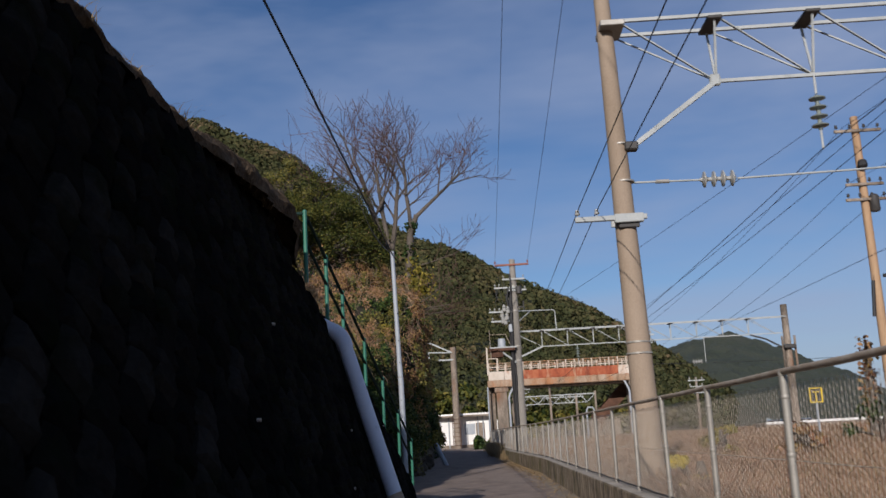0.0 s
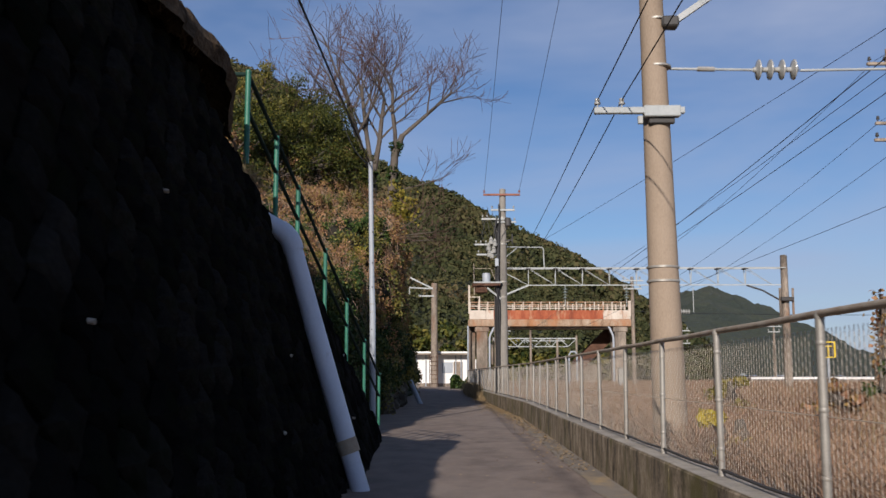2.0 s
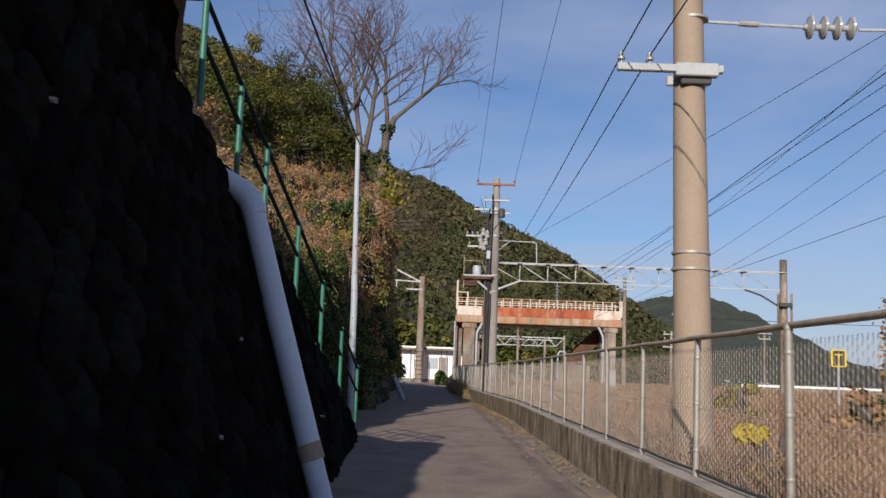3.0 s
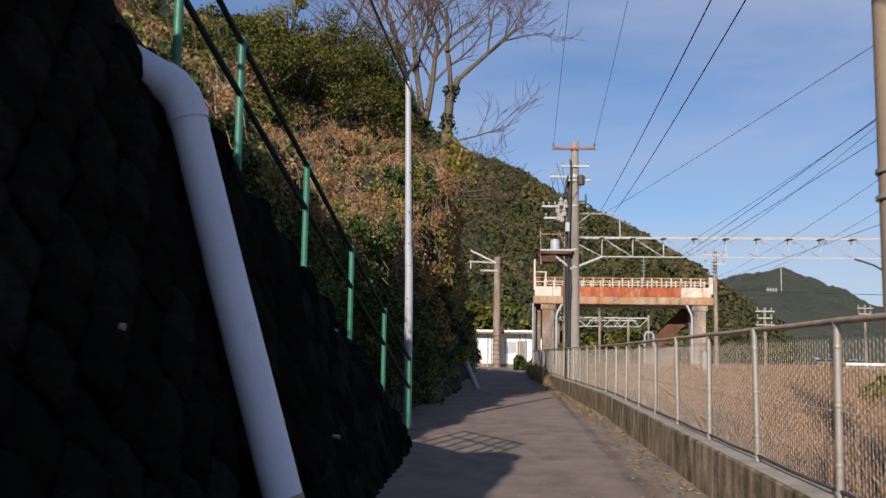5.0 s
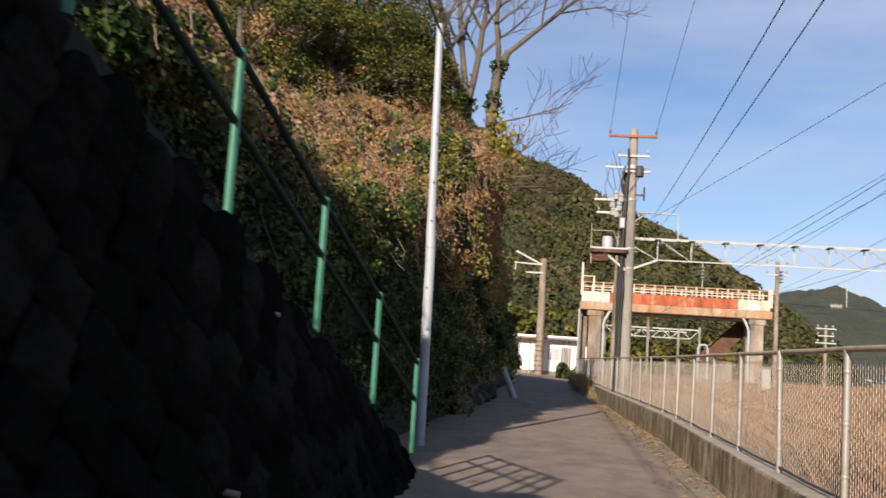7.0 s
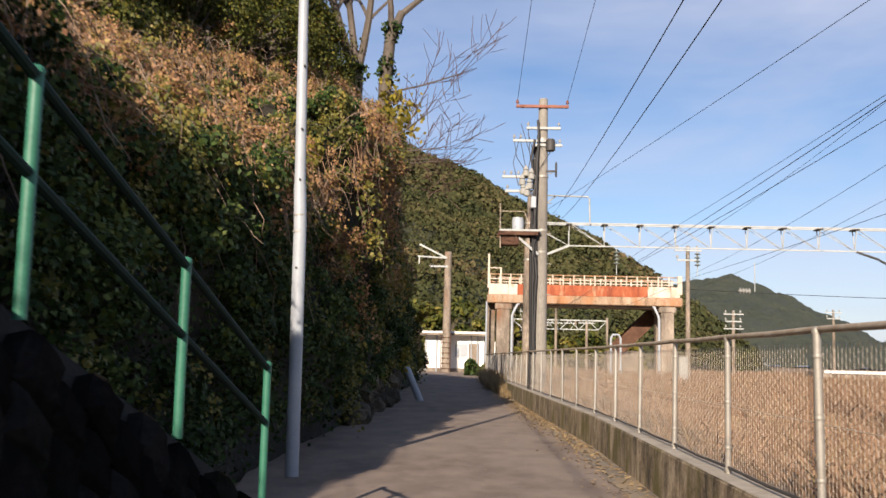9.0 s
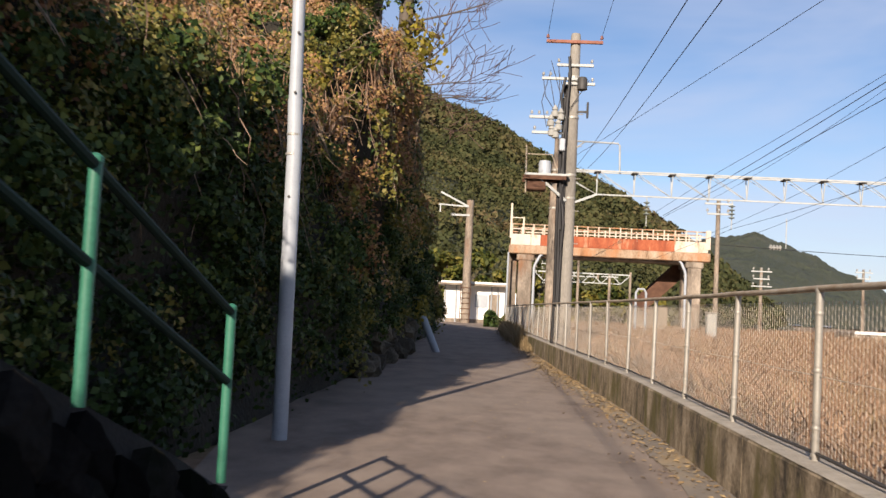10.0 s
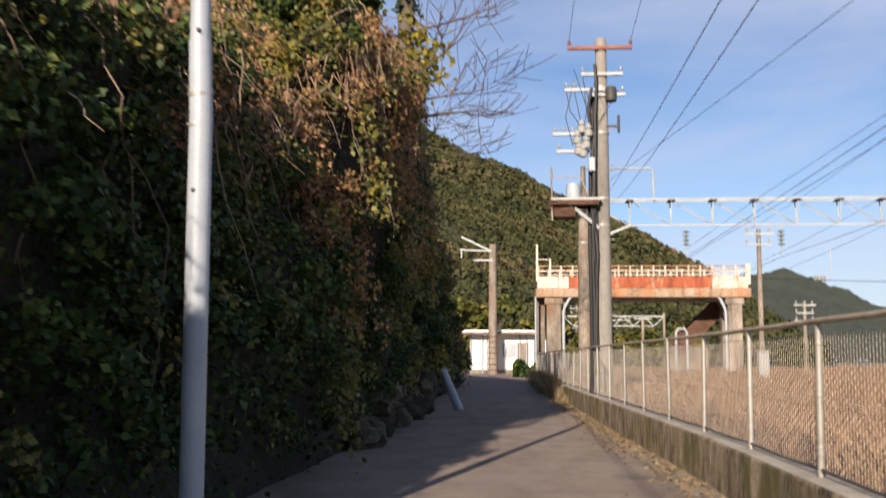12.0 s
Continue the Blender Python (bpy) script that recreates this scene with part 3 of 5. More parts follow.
def bank_grid(fn):
    return np.array([[fn(y, s) for s in GRID_S] for y in GRID_Y])


def grid_at(g, ys, ss):
    """Values of a grid over the bank at places between its points."""
    fy, fs = np.clip((ys - GRID_Y[0]) / 0.2, 0, len(GRID_Y) - 1.001), np.clip(ss / 0.05, 0, len(GRID_S) - 1.001)
    i, k = fy.astype(int), fs.astype(int)
    u, w = fy - i, fs - k
    if g.ndim == 3:
        u, w = u[:, None], w[:, None]
    return (g[i, k] * (1 - u) + g[i + 1, k] * u) * (1 - w) + (g[i, k + 1] * (1 - u) + g[i + 1, k + 1] * u) * w


def scatter_bank(n, y0, y1, s0, s1):
    ys, ss = rng.uniform(y0, y1, n), rng.uniform(s0, s1, n)
    return grid_at(BANK_PTS, ys, ss), ys, ss


BANK_PTS = bank_grid(bank_point)


def build_bank_plants():
    g_dry = bank_grid(lambda y, s: 1.35 * noise.noise((y * 0.28, s * 2.2, 2)) + 0.75 * noise.noise((y * 1.2, s * 5, 4)) + (min(s, 2.1) - lin(y, [(16, 1.05), (20, 1.0), (25, 0.95), (29, 0.75), (31, 0.62), (38, 0.55), (44, 0.9)])) * (1.5 if s < 1 else 0.9)
                      - max(0, s - 2.1) * 1.8)
    g_foot = bank_grid(lambda y, s: noise.noise((y, s * 4, 8)))
    g_green = bank_grid(lambda y, s: noise.noise((y * 0.6, s * 3.0, 71)) + 0.4 * noise.noise((y * 2.2, s * 8, 73)))
    out = {"ivy": [], "dry": [], "olive": [], "yel": []}
    nrm = {k: [] for k in out}
    face = np.array([0.4, -0.8, 0.45])

    def put(p, d, key):
        out[key].append(p)
        nrm[key].append(d)

    # a thin dark coat of ivy close to the earth
    for n, y0, y1, s0, s1 in ((22000, 17, 42, 0.02, 1.0), (24000, 17, 42, 1.0, 2.1), (14000, 42, 64, 0.02, 2.1), (14000, 20, 56, 2.1, 3.1), (6000, -4, 15, 0.0, 1.6)):
        p, ys, ss = scatter_bank(n, y0, y1, s0, s1)
        keep = ~((ss < 0.36) & (ys > 25) & (rng.random(n) > ss * 2.2 + 0.05 + 0.3 * grid_at(g_foot, ys, ss)))
        p = p[keep] + rng.normal(size=(keep.sum(), 3)) * np.array([0.07, 0.06, 0.06]) + np.array([0.06, 0, 0.03])
        put(p, np.tile(face, (len(p), 1)), "ivy")
    # tumbling clumps that stand out from it by their own depth, near-black earth painted as the shade between
    for n, y0, y1, s0, s1, per, size in ((1150, 18, 41, 0.15, 1.0, 80, 1.0), (1500, 15, 42, 1.0, 2.15, 105, 1.0), (420, 40, 64, 0.2, 1.0, 70, 1.35), (420, 42, 64, 1.0, 2.1, 70, 1.35), (520, 20, 56, 2.1, 3.1, 90, 1.3), (110, -4, 15, 0.6, 1.7, 70, 1.0)):
        c, ys, ss = scatter_bank(n, y0, y1, s0, s1)
        foot = (ss < 0.4) & (ys > 25) & (rng.random(n) > ss * 2.0)
        dry, grn = grid_at(g_dry, ys, ss), grid_at(g_green, ys, ss)
        for i in range(n):
            if foot[i]:
                continue
            u = rng.random()
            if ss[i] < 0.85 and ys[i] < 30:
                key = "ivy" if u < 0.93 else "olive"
            elif dry[i] + (u - 0.5) * 0.7 > 0.05:
                key = "dry" if rng.random() > 0.22 else "olive"
            elif grn[i] > 0.12 or u > 0.86:
                key = "olive" if u < 0.965 else "yel"
            else:
                key = "ivy"
            r = rng.uniform(0.12, 0.36) * size
            k = int(per * (0.5 + r * 2.2))
            d = unit(rng.normal(size=(k, 3)) + np.array([0.7, -0.6, 0.5]))
            q = d * r * rng.uniform(0.55, 1.05, (k, 1)) * np.array([0.8, 1.0, 0.7])
            hang = rng.random(k) ** 2 * rng.uniform(0.1, 0.8) * (1.3 if key != "ivy" else 0.5)
            q[:, 2] -= hang * r * 2.2
            q[:, 0] += hang * 0.1
            put(c[i] + np.array([0.7, -0.25, 0.25]) * rng.uniform(0.0, 0.46) * size + q, d + face * (0.2 if key == "ivy" else 0.9), key)
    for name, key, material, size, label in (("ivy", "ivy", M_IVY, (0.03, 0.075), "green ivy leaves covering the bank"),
                                             ("dry_vines", "dry", M_DRYLEAF, (0.02, 0.06), "dry pinkish brown vine leaves over the bank"),
                                             ("olive_vines", "olive", M_YELLOWGREEN, (0.03, 0.07), "olive and yellow green vine leaves over the bank"),
                                             ("yellow_leaves", "yel", M_YELLOWLEAF, (0.035, 0.08), "yellow autumn leaves among the ivy")):
        cs, ns = np.concatenate(out[key]), np.concatenate(nrm[key])
        v, q = leaf_quads(cs, rng.uniform(*size, len(cs)) * np.where(cs[:, 1] > 40, 1.5, np.where(cs[:, 1] < 30, 0.85, 1.0)), ns, flat=0.9, long=1.4)
        tagged(new(name, np_mesh(name, v, q, material)), label, "plants", kind="stuff")
    # a tangle of thin dead stems over the dry patches
    m = Mesh()
    r = random.Random(18)
    p, ys, ss = scatter_bank(3600, 16, 45, 0.85, 2.15)
    dry = grid_at(g_dry, ys, ss)
    for i in range(len(p)):
        if dry[i] < 0.0 and r.random() > 0.12:
            continue
        q = Vector(p[i]) + Vector((r.uniform(0.1, 0.42), r.uniform(-0.3, 0.0), r.uniform(0.05, 0.3)))
        d = Vector((r.uniform(-0.5, 0.6), r.uniform(-0.9, 0.9), r.uniform(-0.9, 0.25))).normalized()
        pts = [q]
        for k in range(4):
            d = (d + Vector((r.uniform(-0.3, 0.3), r.uniform(-0.4, 0.4), r.uniform(-0.55, 0.1)))).normalized()
            pts.append(pts[-1] + d * r.uniform(0.08, 0.24))
        m.tube(pts, [0.007, 0.006, 0.005, 0.004, 0.003], 3, caps=False)
    tagged(part("dead_stems", m, M_VINE), "tangled dead brown vine stems over the bank", "plants", kind="stuff")
    # straw and dead grass hanging in curtains from the crest
    p, ys, ss = scatter_bank(12000, 17, 44, 0.75, 2.1)
    keep = np.array([noise.noise((y * 0.8, s * 3.0, 61)) > 0.05 for y, s in zip(ys, ss)])
    p = p[keep] + np.array([0.22, -0.12, 0.12])
    v, q = grass_blades(p, -rng.uniform(0.12, 0.5, len(p)), 0.008, 0.4)
    tagged(new("hanging_straw", np_mesh("hanging_straw", v, q, M_DRYGRASS)), "pale dead grass hanging over the bank", "grass", kind="stuff")
    # hanging stems
    m = Mesh()
    r = random.Random(8)
    for i in range(520):
        y = r.uniform(30.2, 40) if i < 320 else r.uniform(16, 60)
        s = r.uniform(0.75, 1.5)
        x, y, z = bank_point(y, s)
        x += r.uniform(0.08, 0.35)
        L = r.uniform(0.5, 2.4)
        pts = [(x, y, z)]
        for k in range(5):
            px, py, pz = pts[-1]
            pts.append((px + r.uniform(-0.08, 0.13), py + r.uniform(-0.16, 0.16), pz - L / 5 * r.uniform(0.5, 1.2)))
        m.tube(pts, [0.008, 0.007, 0.006, 0.005, 0.004, 0.002], 3, caps=False)
    tagged(part("vine_stems", m, M_VINE), "bare brown vine stems hanging down the bank", "plants", kind="stuff")


# the ridge beyond -80 degrees is unseen, added to hold back skylight
RIDGE = [(-150, 17), (-120, 24), (-80, 26), (-40, 22), (-22, 18.6), (-16, 18.6), (-11, 16.6), (-6, 12.6), (-2.6, 11.0), (0, 10.1), (4.6, 7.6), (7, 6.4), (9.4, 4.9), (11, 3.6), (13, 1.9), (16, 0.1)]
RIDGE_FAR = [(6, 1.5), (8, 2.8), (10, 3.9), (12, 4.75), (14.4, 4.95), (16, 4.4), (18.3, 3.4), (20, 2.6), (22, 1.5), (26, 0.5), (30, 0.1)]


def hill_point(az, t, near=110.0, far=560.0, pts=RIDGE):
    d = near + (far - near) * t
    zr = math.tan(radians(lin(az, pts))) * far
    x, y = 0.75 + d * math.sin(radians(az)), 8 + d * math.cos(radians(az))
    z = zr * min(1.0, t) ** 0.9 + (1 - min(t, 1)) * 0.3 - max(0, t - 1) * 60
    w = (far - near) * 0.010 * min(1, t * 3)
    z += w * (noise.noise((x * 0.02, y * 0.02, 1)) + 0.5 * noise.noise((x * 0.06, y * 0.06, 2))) * min(1.0, zr / 12)
    return x, y, z


def build_hills():
    for name, a0, a1, da, near, far, pts, material, label in (
            ("hill_near", -150, 16, 1.0, 110, 560, RIDGE, M_HILLEARTH, "steep wooded hillside falling towards the sea, its unseen rear blocking skylight"),
            ("hill_far", 6, 30, 0.1, 620, 1150, RIDGE_FAR, M_FARFOREST_HAZED, "distant dark green wooded headland, haze painted into its colour")):
        azs, ts = np.arange(a0, a1 + da / 2, da), np.linspace(0, 1.25, 36)
        v = np.array([hill_point(a, t, near, far, pts) for a in azs for t in ts])
        if name == "hill_far":
            v[:, 2] += np.array([3.2 * noise.noise((p[0] * 0.11, p[1] * 0.11, 0)) + 1.8 * noise.noise((p[0] * 0.3, p[1] * 0.3, 0)) for p in v])
        n = len(ts)
        i, k = np.meshgrid(np.arange(len(azs) - 1), np.arange(n - 1), indexing="ij")
        o = (i * n + k).ravel()
        q = np.stack([o, o + 1, o + n + 1, o + n], axis=1)
        tagged(new(name, np_mesh(name, v, q, material, smooth=True)), label, "hill", kind="structure")
    # tree crowns over the near hill
    cs, nr, sz = [], [], []
    for i in range(6600):
        az = rng.uniform(-30, 14) if i > 300 else rng.uniform(-75, -30)
        t = rng.random() ** 0.8 * 1.01
        x, y, z = hill_point(az, t)
        if lin(az, RIDGE) < 0.8:
            continue
        r = rng.uniform(2.0, 4.0) * (0.75 + 0.7 * t)
        k = 84 if t < 0.3 else 40
        d = unit(rng.normal(size=(k, 3)))
        d[:, 2] = np.abs(d[:, 2]) * 0.9 - 0.15
        p = np.array([x, y, z + r * 0.35]) + d * np.array([r, r, r * rng.uniform(0.8, 1.25)]) * rng.uniform(0.75, 1.08, (k, 1))
        cs.append(p)
        nr.append(d)
        sz.append(rng.uniform(0.13, 0.24, k) * r if t < 0.3 else rng.uniform(0.23, 0.38, k) * r)
    cs, nr, sz = np.concatenate(cs), np.concatenate(nr), np.concatenate(sz)
    v, q = leaf_quads(cs, sz, nr, flat=0.75, long=1.3)
    tagged(new("hill_woods", np_mesh("hill_woods", v, q, M_FOREST)), "mixed green and brown woods on the hillside", "woods", kind="stuff")


build_ground()
build_road()
build_kerb()
build_stone_wall()
build_bank()
build_hills()

# ---- fence ----
def build_fence():
    fence = thing("wire_fence", "weathered chain link fence with galvanised posts on a kerb", "fence")
    post_m = Mesh()
    post_m.tube([(0, 0, -0.06), (0, 0, 1.0)], 0.024, 10)
    post_m.lathe((0, 0, 0.995), [(0.027, 0), (0.029, 0.02), (0.02, 0.036), (0.004, 0.042)], 10)
    post_m.lathe((0, 0, 0.02), [(0.03, 0), (0.03, 0.02), (0.025, 0.025)], 10)
    for z in (0.18, 0.52, 0.86):
        post_m.lathe((0, 0, z), [(0.026, 0), (0.028, 0.004), (0.028, 0.018), (0.026, 0.022)], 10)
    post_d = post_m.data("post", M_GALV, smooth=True)
    # one panel of woven wire, two metres long, running along +y
    W, Hh, p, th = 2.0, 0.93, 0.0555, 0.0022
    nz = int(Hh / (p / 2))
    vs, fs = [], []
    nw = int(W / p)
    for k in range(nw):
        base = len(vs)
        for j in range(nz + 1):
            y = k * p + p * 0.5 + (p * 0.265 if (j + k) % 2 else -p * 0.265)
            z = 0.03 + j * p / 2
            x = 0.004 if (j + k) % 2 else -0.004
            vs += [(x + th, y, z), (x - th * 0.5, y + th, z), (x - th * 0.5, y - th, z)]
        for j in range(nz):
            for c in range(3):
                d = (c + 1) % 3
                fs.append((base + j * 3 + c, base + j * 3 + d, base + j * 3 + 3 + d, base + j * 3 + 3 + c))
    panel_d = Mesh().add(vs, fs).data("chain_link", M_WIREMESH)
    rail_m = Mesh().tube([(0, 0, 1.02), (0, 1.0, 1.015), (0, 2.0, 1.02)], 0.021, 10, caps=False)
    rail_d = rail_m.data("top_rail", M_RAILTOP, smooth=True)
    low_m = Mesh().tube([(0, 0, 0.045), (0, 1, 0.035), (0, 2.0, 0.045)], 0.012, 6, caps=False)
    low_d = low_m.data("bottom_rail", M_DARKMETAL, smooth=True)
    mid_m = Mesh().tube([(0.006, 0, 0.5), (0.006, 1, 0.497), (0.006, 2.0, 0.5)], 0.0025, 5, caps=False)
    mid_d = mid_m.data("line_wire", M_WIREMESH)
    k = -7
    r = random.Random(3)
    while True:
        y = 10.9 + 2 * k
        if y > 72:
            break
        x0, x1 = fence_x(y), fence_x(y + 2)
        turn = math.degrees(math.atan2(-(x1 - x0), 2.0))
        for name, d in (("post", post_d), ("chain_link", panel_d), ("top_rail", rail_d), ("bottom_rail", low_d), ("line_wire", mid_d)):
            ob = new(name, d)
            ob.parent = fence
            tilt = (r.uniform(-0.9, 0.9), r.uniform(-0.8, 0.8)) if name == "post" else (0, 0)
            ob.matrix_basis = pose(x0 + (0.03 if name == "chain_link" else 0), y, 0.585, tilt[0], tilt[1], turn)
        k += 1


def insulator(m, base, axis=(0, 0, 1), s=1.0, n=1):
    """A stack of ribbed porcelain discs."""
    prof = []
    for i in range(n):
        o = i * 0.14 * s
        prof += [(0.03 * s, o), (0.035 * s, o + 0.03 * s), (0.12 * s, o + 0.055 * s), (0.125 * s, o + 0.07 * s), (0.05 * s, o + 0.1 * s), (0.03 * s, o + 0.12 * s)]
    m.lathe(base, prof, 14, axis)


def pin_insulator(m, p, s=1.0):
    m.lathe(p, [(0.012 * s, 0), (0.012 * s, 0.05 * s), (0.05 * s, 0.06 * s), (0.05 * s, 0.09 * s), (0.03 * s, 0.1 * s), (0.04 * s, 0.12 * s), (0.035 * s, 0.15 * s), (0.01 * s, 0.16 * s)], 10)


def truss(parent, x0, x1, y, depth, zt, zb, step, zb_start, bar=0.05):
    """A light lattice gantry beam: parts for each chord, web bar and plate."""
    for yy in (y, y + depth):
        part("top_chord", Mesh().bar((x0, yy, zt), (x1, yy, zt), bar, bar), M_TRUSS, parent)
    part("bottom_chord", Mesh().bar((zb_start, y + depth / 2, zb), (x1, y + depth / 2, zb), bar, bar), M_TRUSS, parent)
    x = zb_start
    while x + step <= x1 + 0.01:
        for yy in (y, y + depth):
            part("web_bar", Mesh().bar((x, y + depth / 2, zb), (x, yy, zt), 0.035, 0.02), M_TRUSS, parent)
            part("web_bar", Mesh().bar((x, yy, zt), (x + step, y + depth / 2, zb), 0.035, 0.02), M_TRUSS, parent)
        part("plate", Mesh().box((x, y + depth / 2, zt - 0.04), (0.22, depth + 0.1, 0.05), bevel=0.01), M_DARKMETAL, parent)
        x += step
    for yy in (y, y + depth):
        part("web_bar", Mesh().bar((x0 + 0.05, yy, zt - 0.06), (zb_start, y + depth / 2, zb), 0.035, 0.02), M_TRUSS, parent)


def build_gantry_pole():
    g = thing("catenary_pole", "tall tapered tan concrete pole carrying a lattice gantry beam", "utility pole")
    bx, by = 3.08, 15.0
    prof = [(0.195 - 0.0105 * z, z) for z in (0.0, 1.5, 3, 4.5, 6, 7.5, 9)] + [(0.09, 9.02)]
    part("shaft", Mesh().lathe((bx + 0.04, by, 0.3), prof, 28, axis=(-0.017, 0, 1)), M_CONCRETE, g, smooth=True)
    for z, r in ((2.50, 0.178), (2.34, 0.18), (4.87, 0.152), (7.27, 0.128), (5.44, 0.147)):
        part("band", Mesh().lathe((bx, by, z), [(r, 0), (r + 0.008, 0.003), (r + 0.008, 0.025), (r, 0.028)], 28), M_GALV, g, smooth=True)
    # low cross arm with two pin insulators
    arm = part("crossarm", Mesh().box((2.82, by - 0.2, 4.31), (1.04, 0.07, 0.075), bevel=0.008), M_TRUSS, g)
    part("clamp", Mesh().box((3.08, by - 0.19, 4.30), (0.42, 0.1, 0.13), bevel=0.01), M_TRUSS, g)
    part("clamp", Mesh().box((3.08, by + 0.18, 4.30), (0.42, 0.05, 0.1), bevel=0.01), M_TRUSS, g)
    part("bracket", Mesh().box((3.08, by - 0.16, 4.2), (0.3, 0.06, 0.07), bevel=0.01), M_DARKMETAL, g)
    for x in (2.34, 2.62):
        m = Mesh()
        pin_insulator(m, (x, by - 0.2, 4.34), 0.75)
        part("insulator", m, M_PORCELAIN, arm, "small white porcelain insulator", smooth=True)
    # gantry beam and its brace
    truss(g, bx + 0.1, 16.6, by - 0.28, 0.56, 7.30, 6.36, 1.45, 4.6)
    part("beam_clamp", Mesh().box((bx, by, 7.28), (0.36, 0.64, 0.09), bevel=0.01), M_GALV, g)
    part("brace", Mesh().bar((bx + 0.14, by - 0.05, 5.38), (4.6, by, 6.36), 0.09, 0.07), M_TRUSS, g)
    part("brace_foot", Mesh().box((bx + 0.14, by - 0.08, 5.40), (0.2, 0.18, 0.13), bevel=0.02), M_DARKMETAL, g)
    part("gusset", Mesh().box((4.58, by, 6.38), (0.16, 0.08, 0.18), bevel=0.02), M_TRUSS, g)
    for x in (6.05, 10.4):
        part("hanger", Mesh().tube([(x, by, 6.34), (x, by, 6.06)], 0.02, 8), M_TRUSS, g)
        part("hanger", Mesh().tube([(x, by, 5.5), (x, by, 5.2)], 0.018, 8), M_TRUSS, g)
        m = Mesh()
        insulator(m, (x, by, 5.5), (0, 0, 1), 1.0, 4)
        part("insulator", m, M_INSUL, g, "stack of four grey green discs", smooth=True)
    # level strain rod
    part("strain_rod", Mesh().tube([(bx + 0.15, by, 4.87), (4.2, by, 4.85)], 0.016, 8), M_TRUSS, g)
    part("strain_rod", Mesh().tube([(4.75, by, 4.84), (6.4, by, 4.86), (12.0, by, 5.0)], 0.016, 8), M_TRUSS, g)
    m = Mesh()
    insulator(m, (4.2, by, 4.85), (1, 0, 0), 0.98, 4)
    part("insulator", m, M_PORCELAIN, g, "four pale glazed discs in a row", smooth=True)
    part("turnbuckle", Mesh().tube([(3.55, by, 4.865), (3.75, by, 4.86)], 0.03, 8), M_GALV, g)


def build_line_pole():
    """The busy concrete pole beside the lane: arms, insulators, transformer deck, gantry."""
    g = thing("utility_pole", "grey concrete utility pole crowded with arms, insulators and transformer", "utility pole")
    x, y = 2.42, 42.1
    part("shaft", Mesh().lathe((x, y, 0.1), [(0.185, 0), (0.168, 3), (0.15, 6), (0.125, 8.5), (0.11, 8.55)], 20), M_POLEGREY, g, smooth=True)
    part("crossarm", Mesh().box((2.385, y - 0.14, 8.40), (1.46, 0.08, 0.08), bevel=0.008), M_RUSTARM, g, "red primed steel arm")
    for xx in (1.69, 3.08):
        m = Mesh()
        pin_insulator(m, (xx, y - 0.14, 8.44), 0.9)
        part("insulator", m, M_RUSTARM, g, smooth=True)
    for x0, x1, z in ((1.58, 2.5, 7.42), (1.95, 2.9, 7.78), (1.30, 2.3, 6.40), (1.38, 2.3, 6.0), (2.2, 2.95, 7.3)):
        part("crossarm", Mesh().box(((x0 + x1) / 2, y - 0.15, z), (x1 - x0, 0.07, 0.07), bevel=0.006), M_TRUSS, g)
    r = random.Random(2)
    for xx, z in ((1.62, 7.46), (1.8, 7.46), (2.0, 7.82), (2.85, 7.82), (1.36, 6.44), (1.55, 6.44), (1.75, 6.44), (1.45, 6.04), (2.7, 7.34), (2.88, 7.34)):
        m = Mesh()
        pin_insulator(m, (xx, y - 0.15, z), 0.8)
        part("insulator", m, M_PORCELAIN, g, smooth=True)
    for xx, z in ((1.95, 6.5), (1.85, 6.25), (2.05, 6.15), (1.98, 5.95), (1.88, 6.0), (2.1, 6.42)):
        m = Mesh().lathe((xx, y - 0.28, z - 0.12), [(0.04, 0), (0.09, 0.02), (0.1, 0.14), (0.06, 0.17), (0.09, 0.2), (0.05, 0.27), (0.02, 0.32)], 10)
        part("fuse_cutout", m, M_PORCELAIN, g, smooth=True)
    part("switch_box", Mesh().box((2.17, y - 0.22, 5.68), (0.15, 0.16, 0.32), bevel=0.02), M_WHITEPOLE, g)
    part("transformer_small", Mesh().lathe((2.62, y - 0.2, 7.12), [(0.1, 0), (0.13, 0.02), (0.13, 0.3), (0.1, 0.34)], 12), M_DARKMETAL, g, smooth=True)
    part("side_arm", Mesh().box((2.66, y - 0.1, 6.58), (0.3, 0.05, 0.05)), M_DARKMETAL, g)
    part("side_switch", Mesh().lathe((2.79, y - 0.1, 6.42), [(0.025, 0), (0.03, 0.1), (0.03, 0.36), (0.02, 0.42)], 8), M_DARKMETAL, g, smooth=True)
    for k in range(4):
        part("riser_cable", Mesh().tube([(2.28 - 0.03 * k + 0.015 * math.sin(z * 2.1 + k), y - 0.12 - 0.05 * (k % 2), z) for z in np.linspace(7.6 - 0.5 * k, 0.7, 16)], 0.032, 6), M_CABLE, g)
    for dx, dy, z1 in ((-0.21, -0.1, 6.9), (-0.27, -0.02, 5.9), (-0.2, 0.02, 7.3)):
        part("cable_duct", Mesh().tube([(x + dx + 0.012 * math.sin(z * 1.7 + dx * 30), y + dy, z) for z in np.linspace(z1, 0.4, 14)], 0.055, 8), M_CABLE, g, "black cable duct strapped to the pole")
    for i in range(8):
        m = Mesh()
        xx = 2.24 + r.uniform(-0.06, 0.03)
        z0 = 8.0 - i * 0.55
        m.tube([(xx, y - 0.19, z0), (xx + r.uniform(-0.1, 0.04), y - 0.22, z0 - 0.5), (xx, y - 0.19, z0 - 1.2)], 0.036, 6)
        part("riser_cable", m, M_CABLE, g)
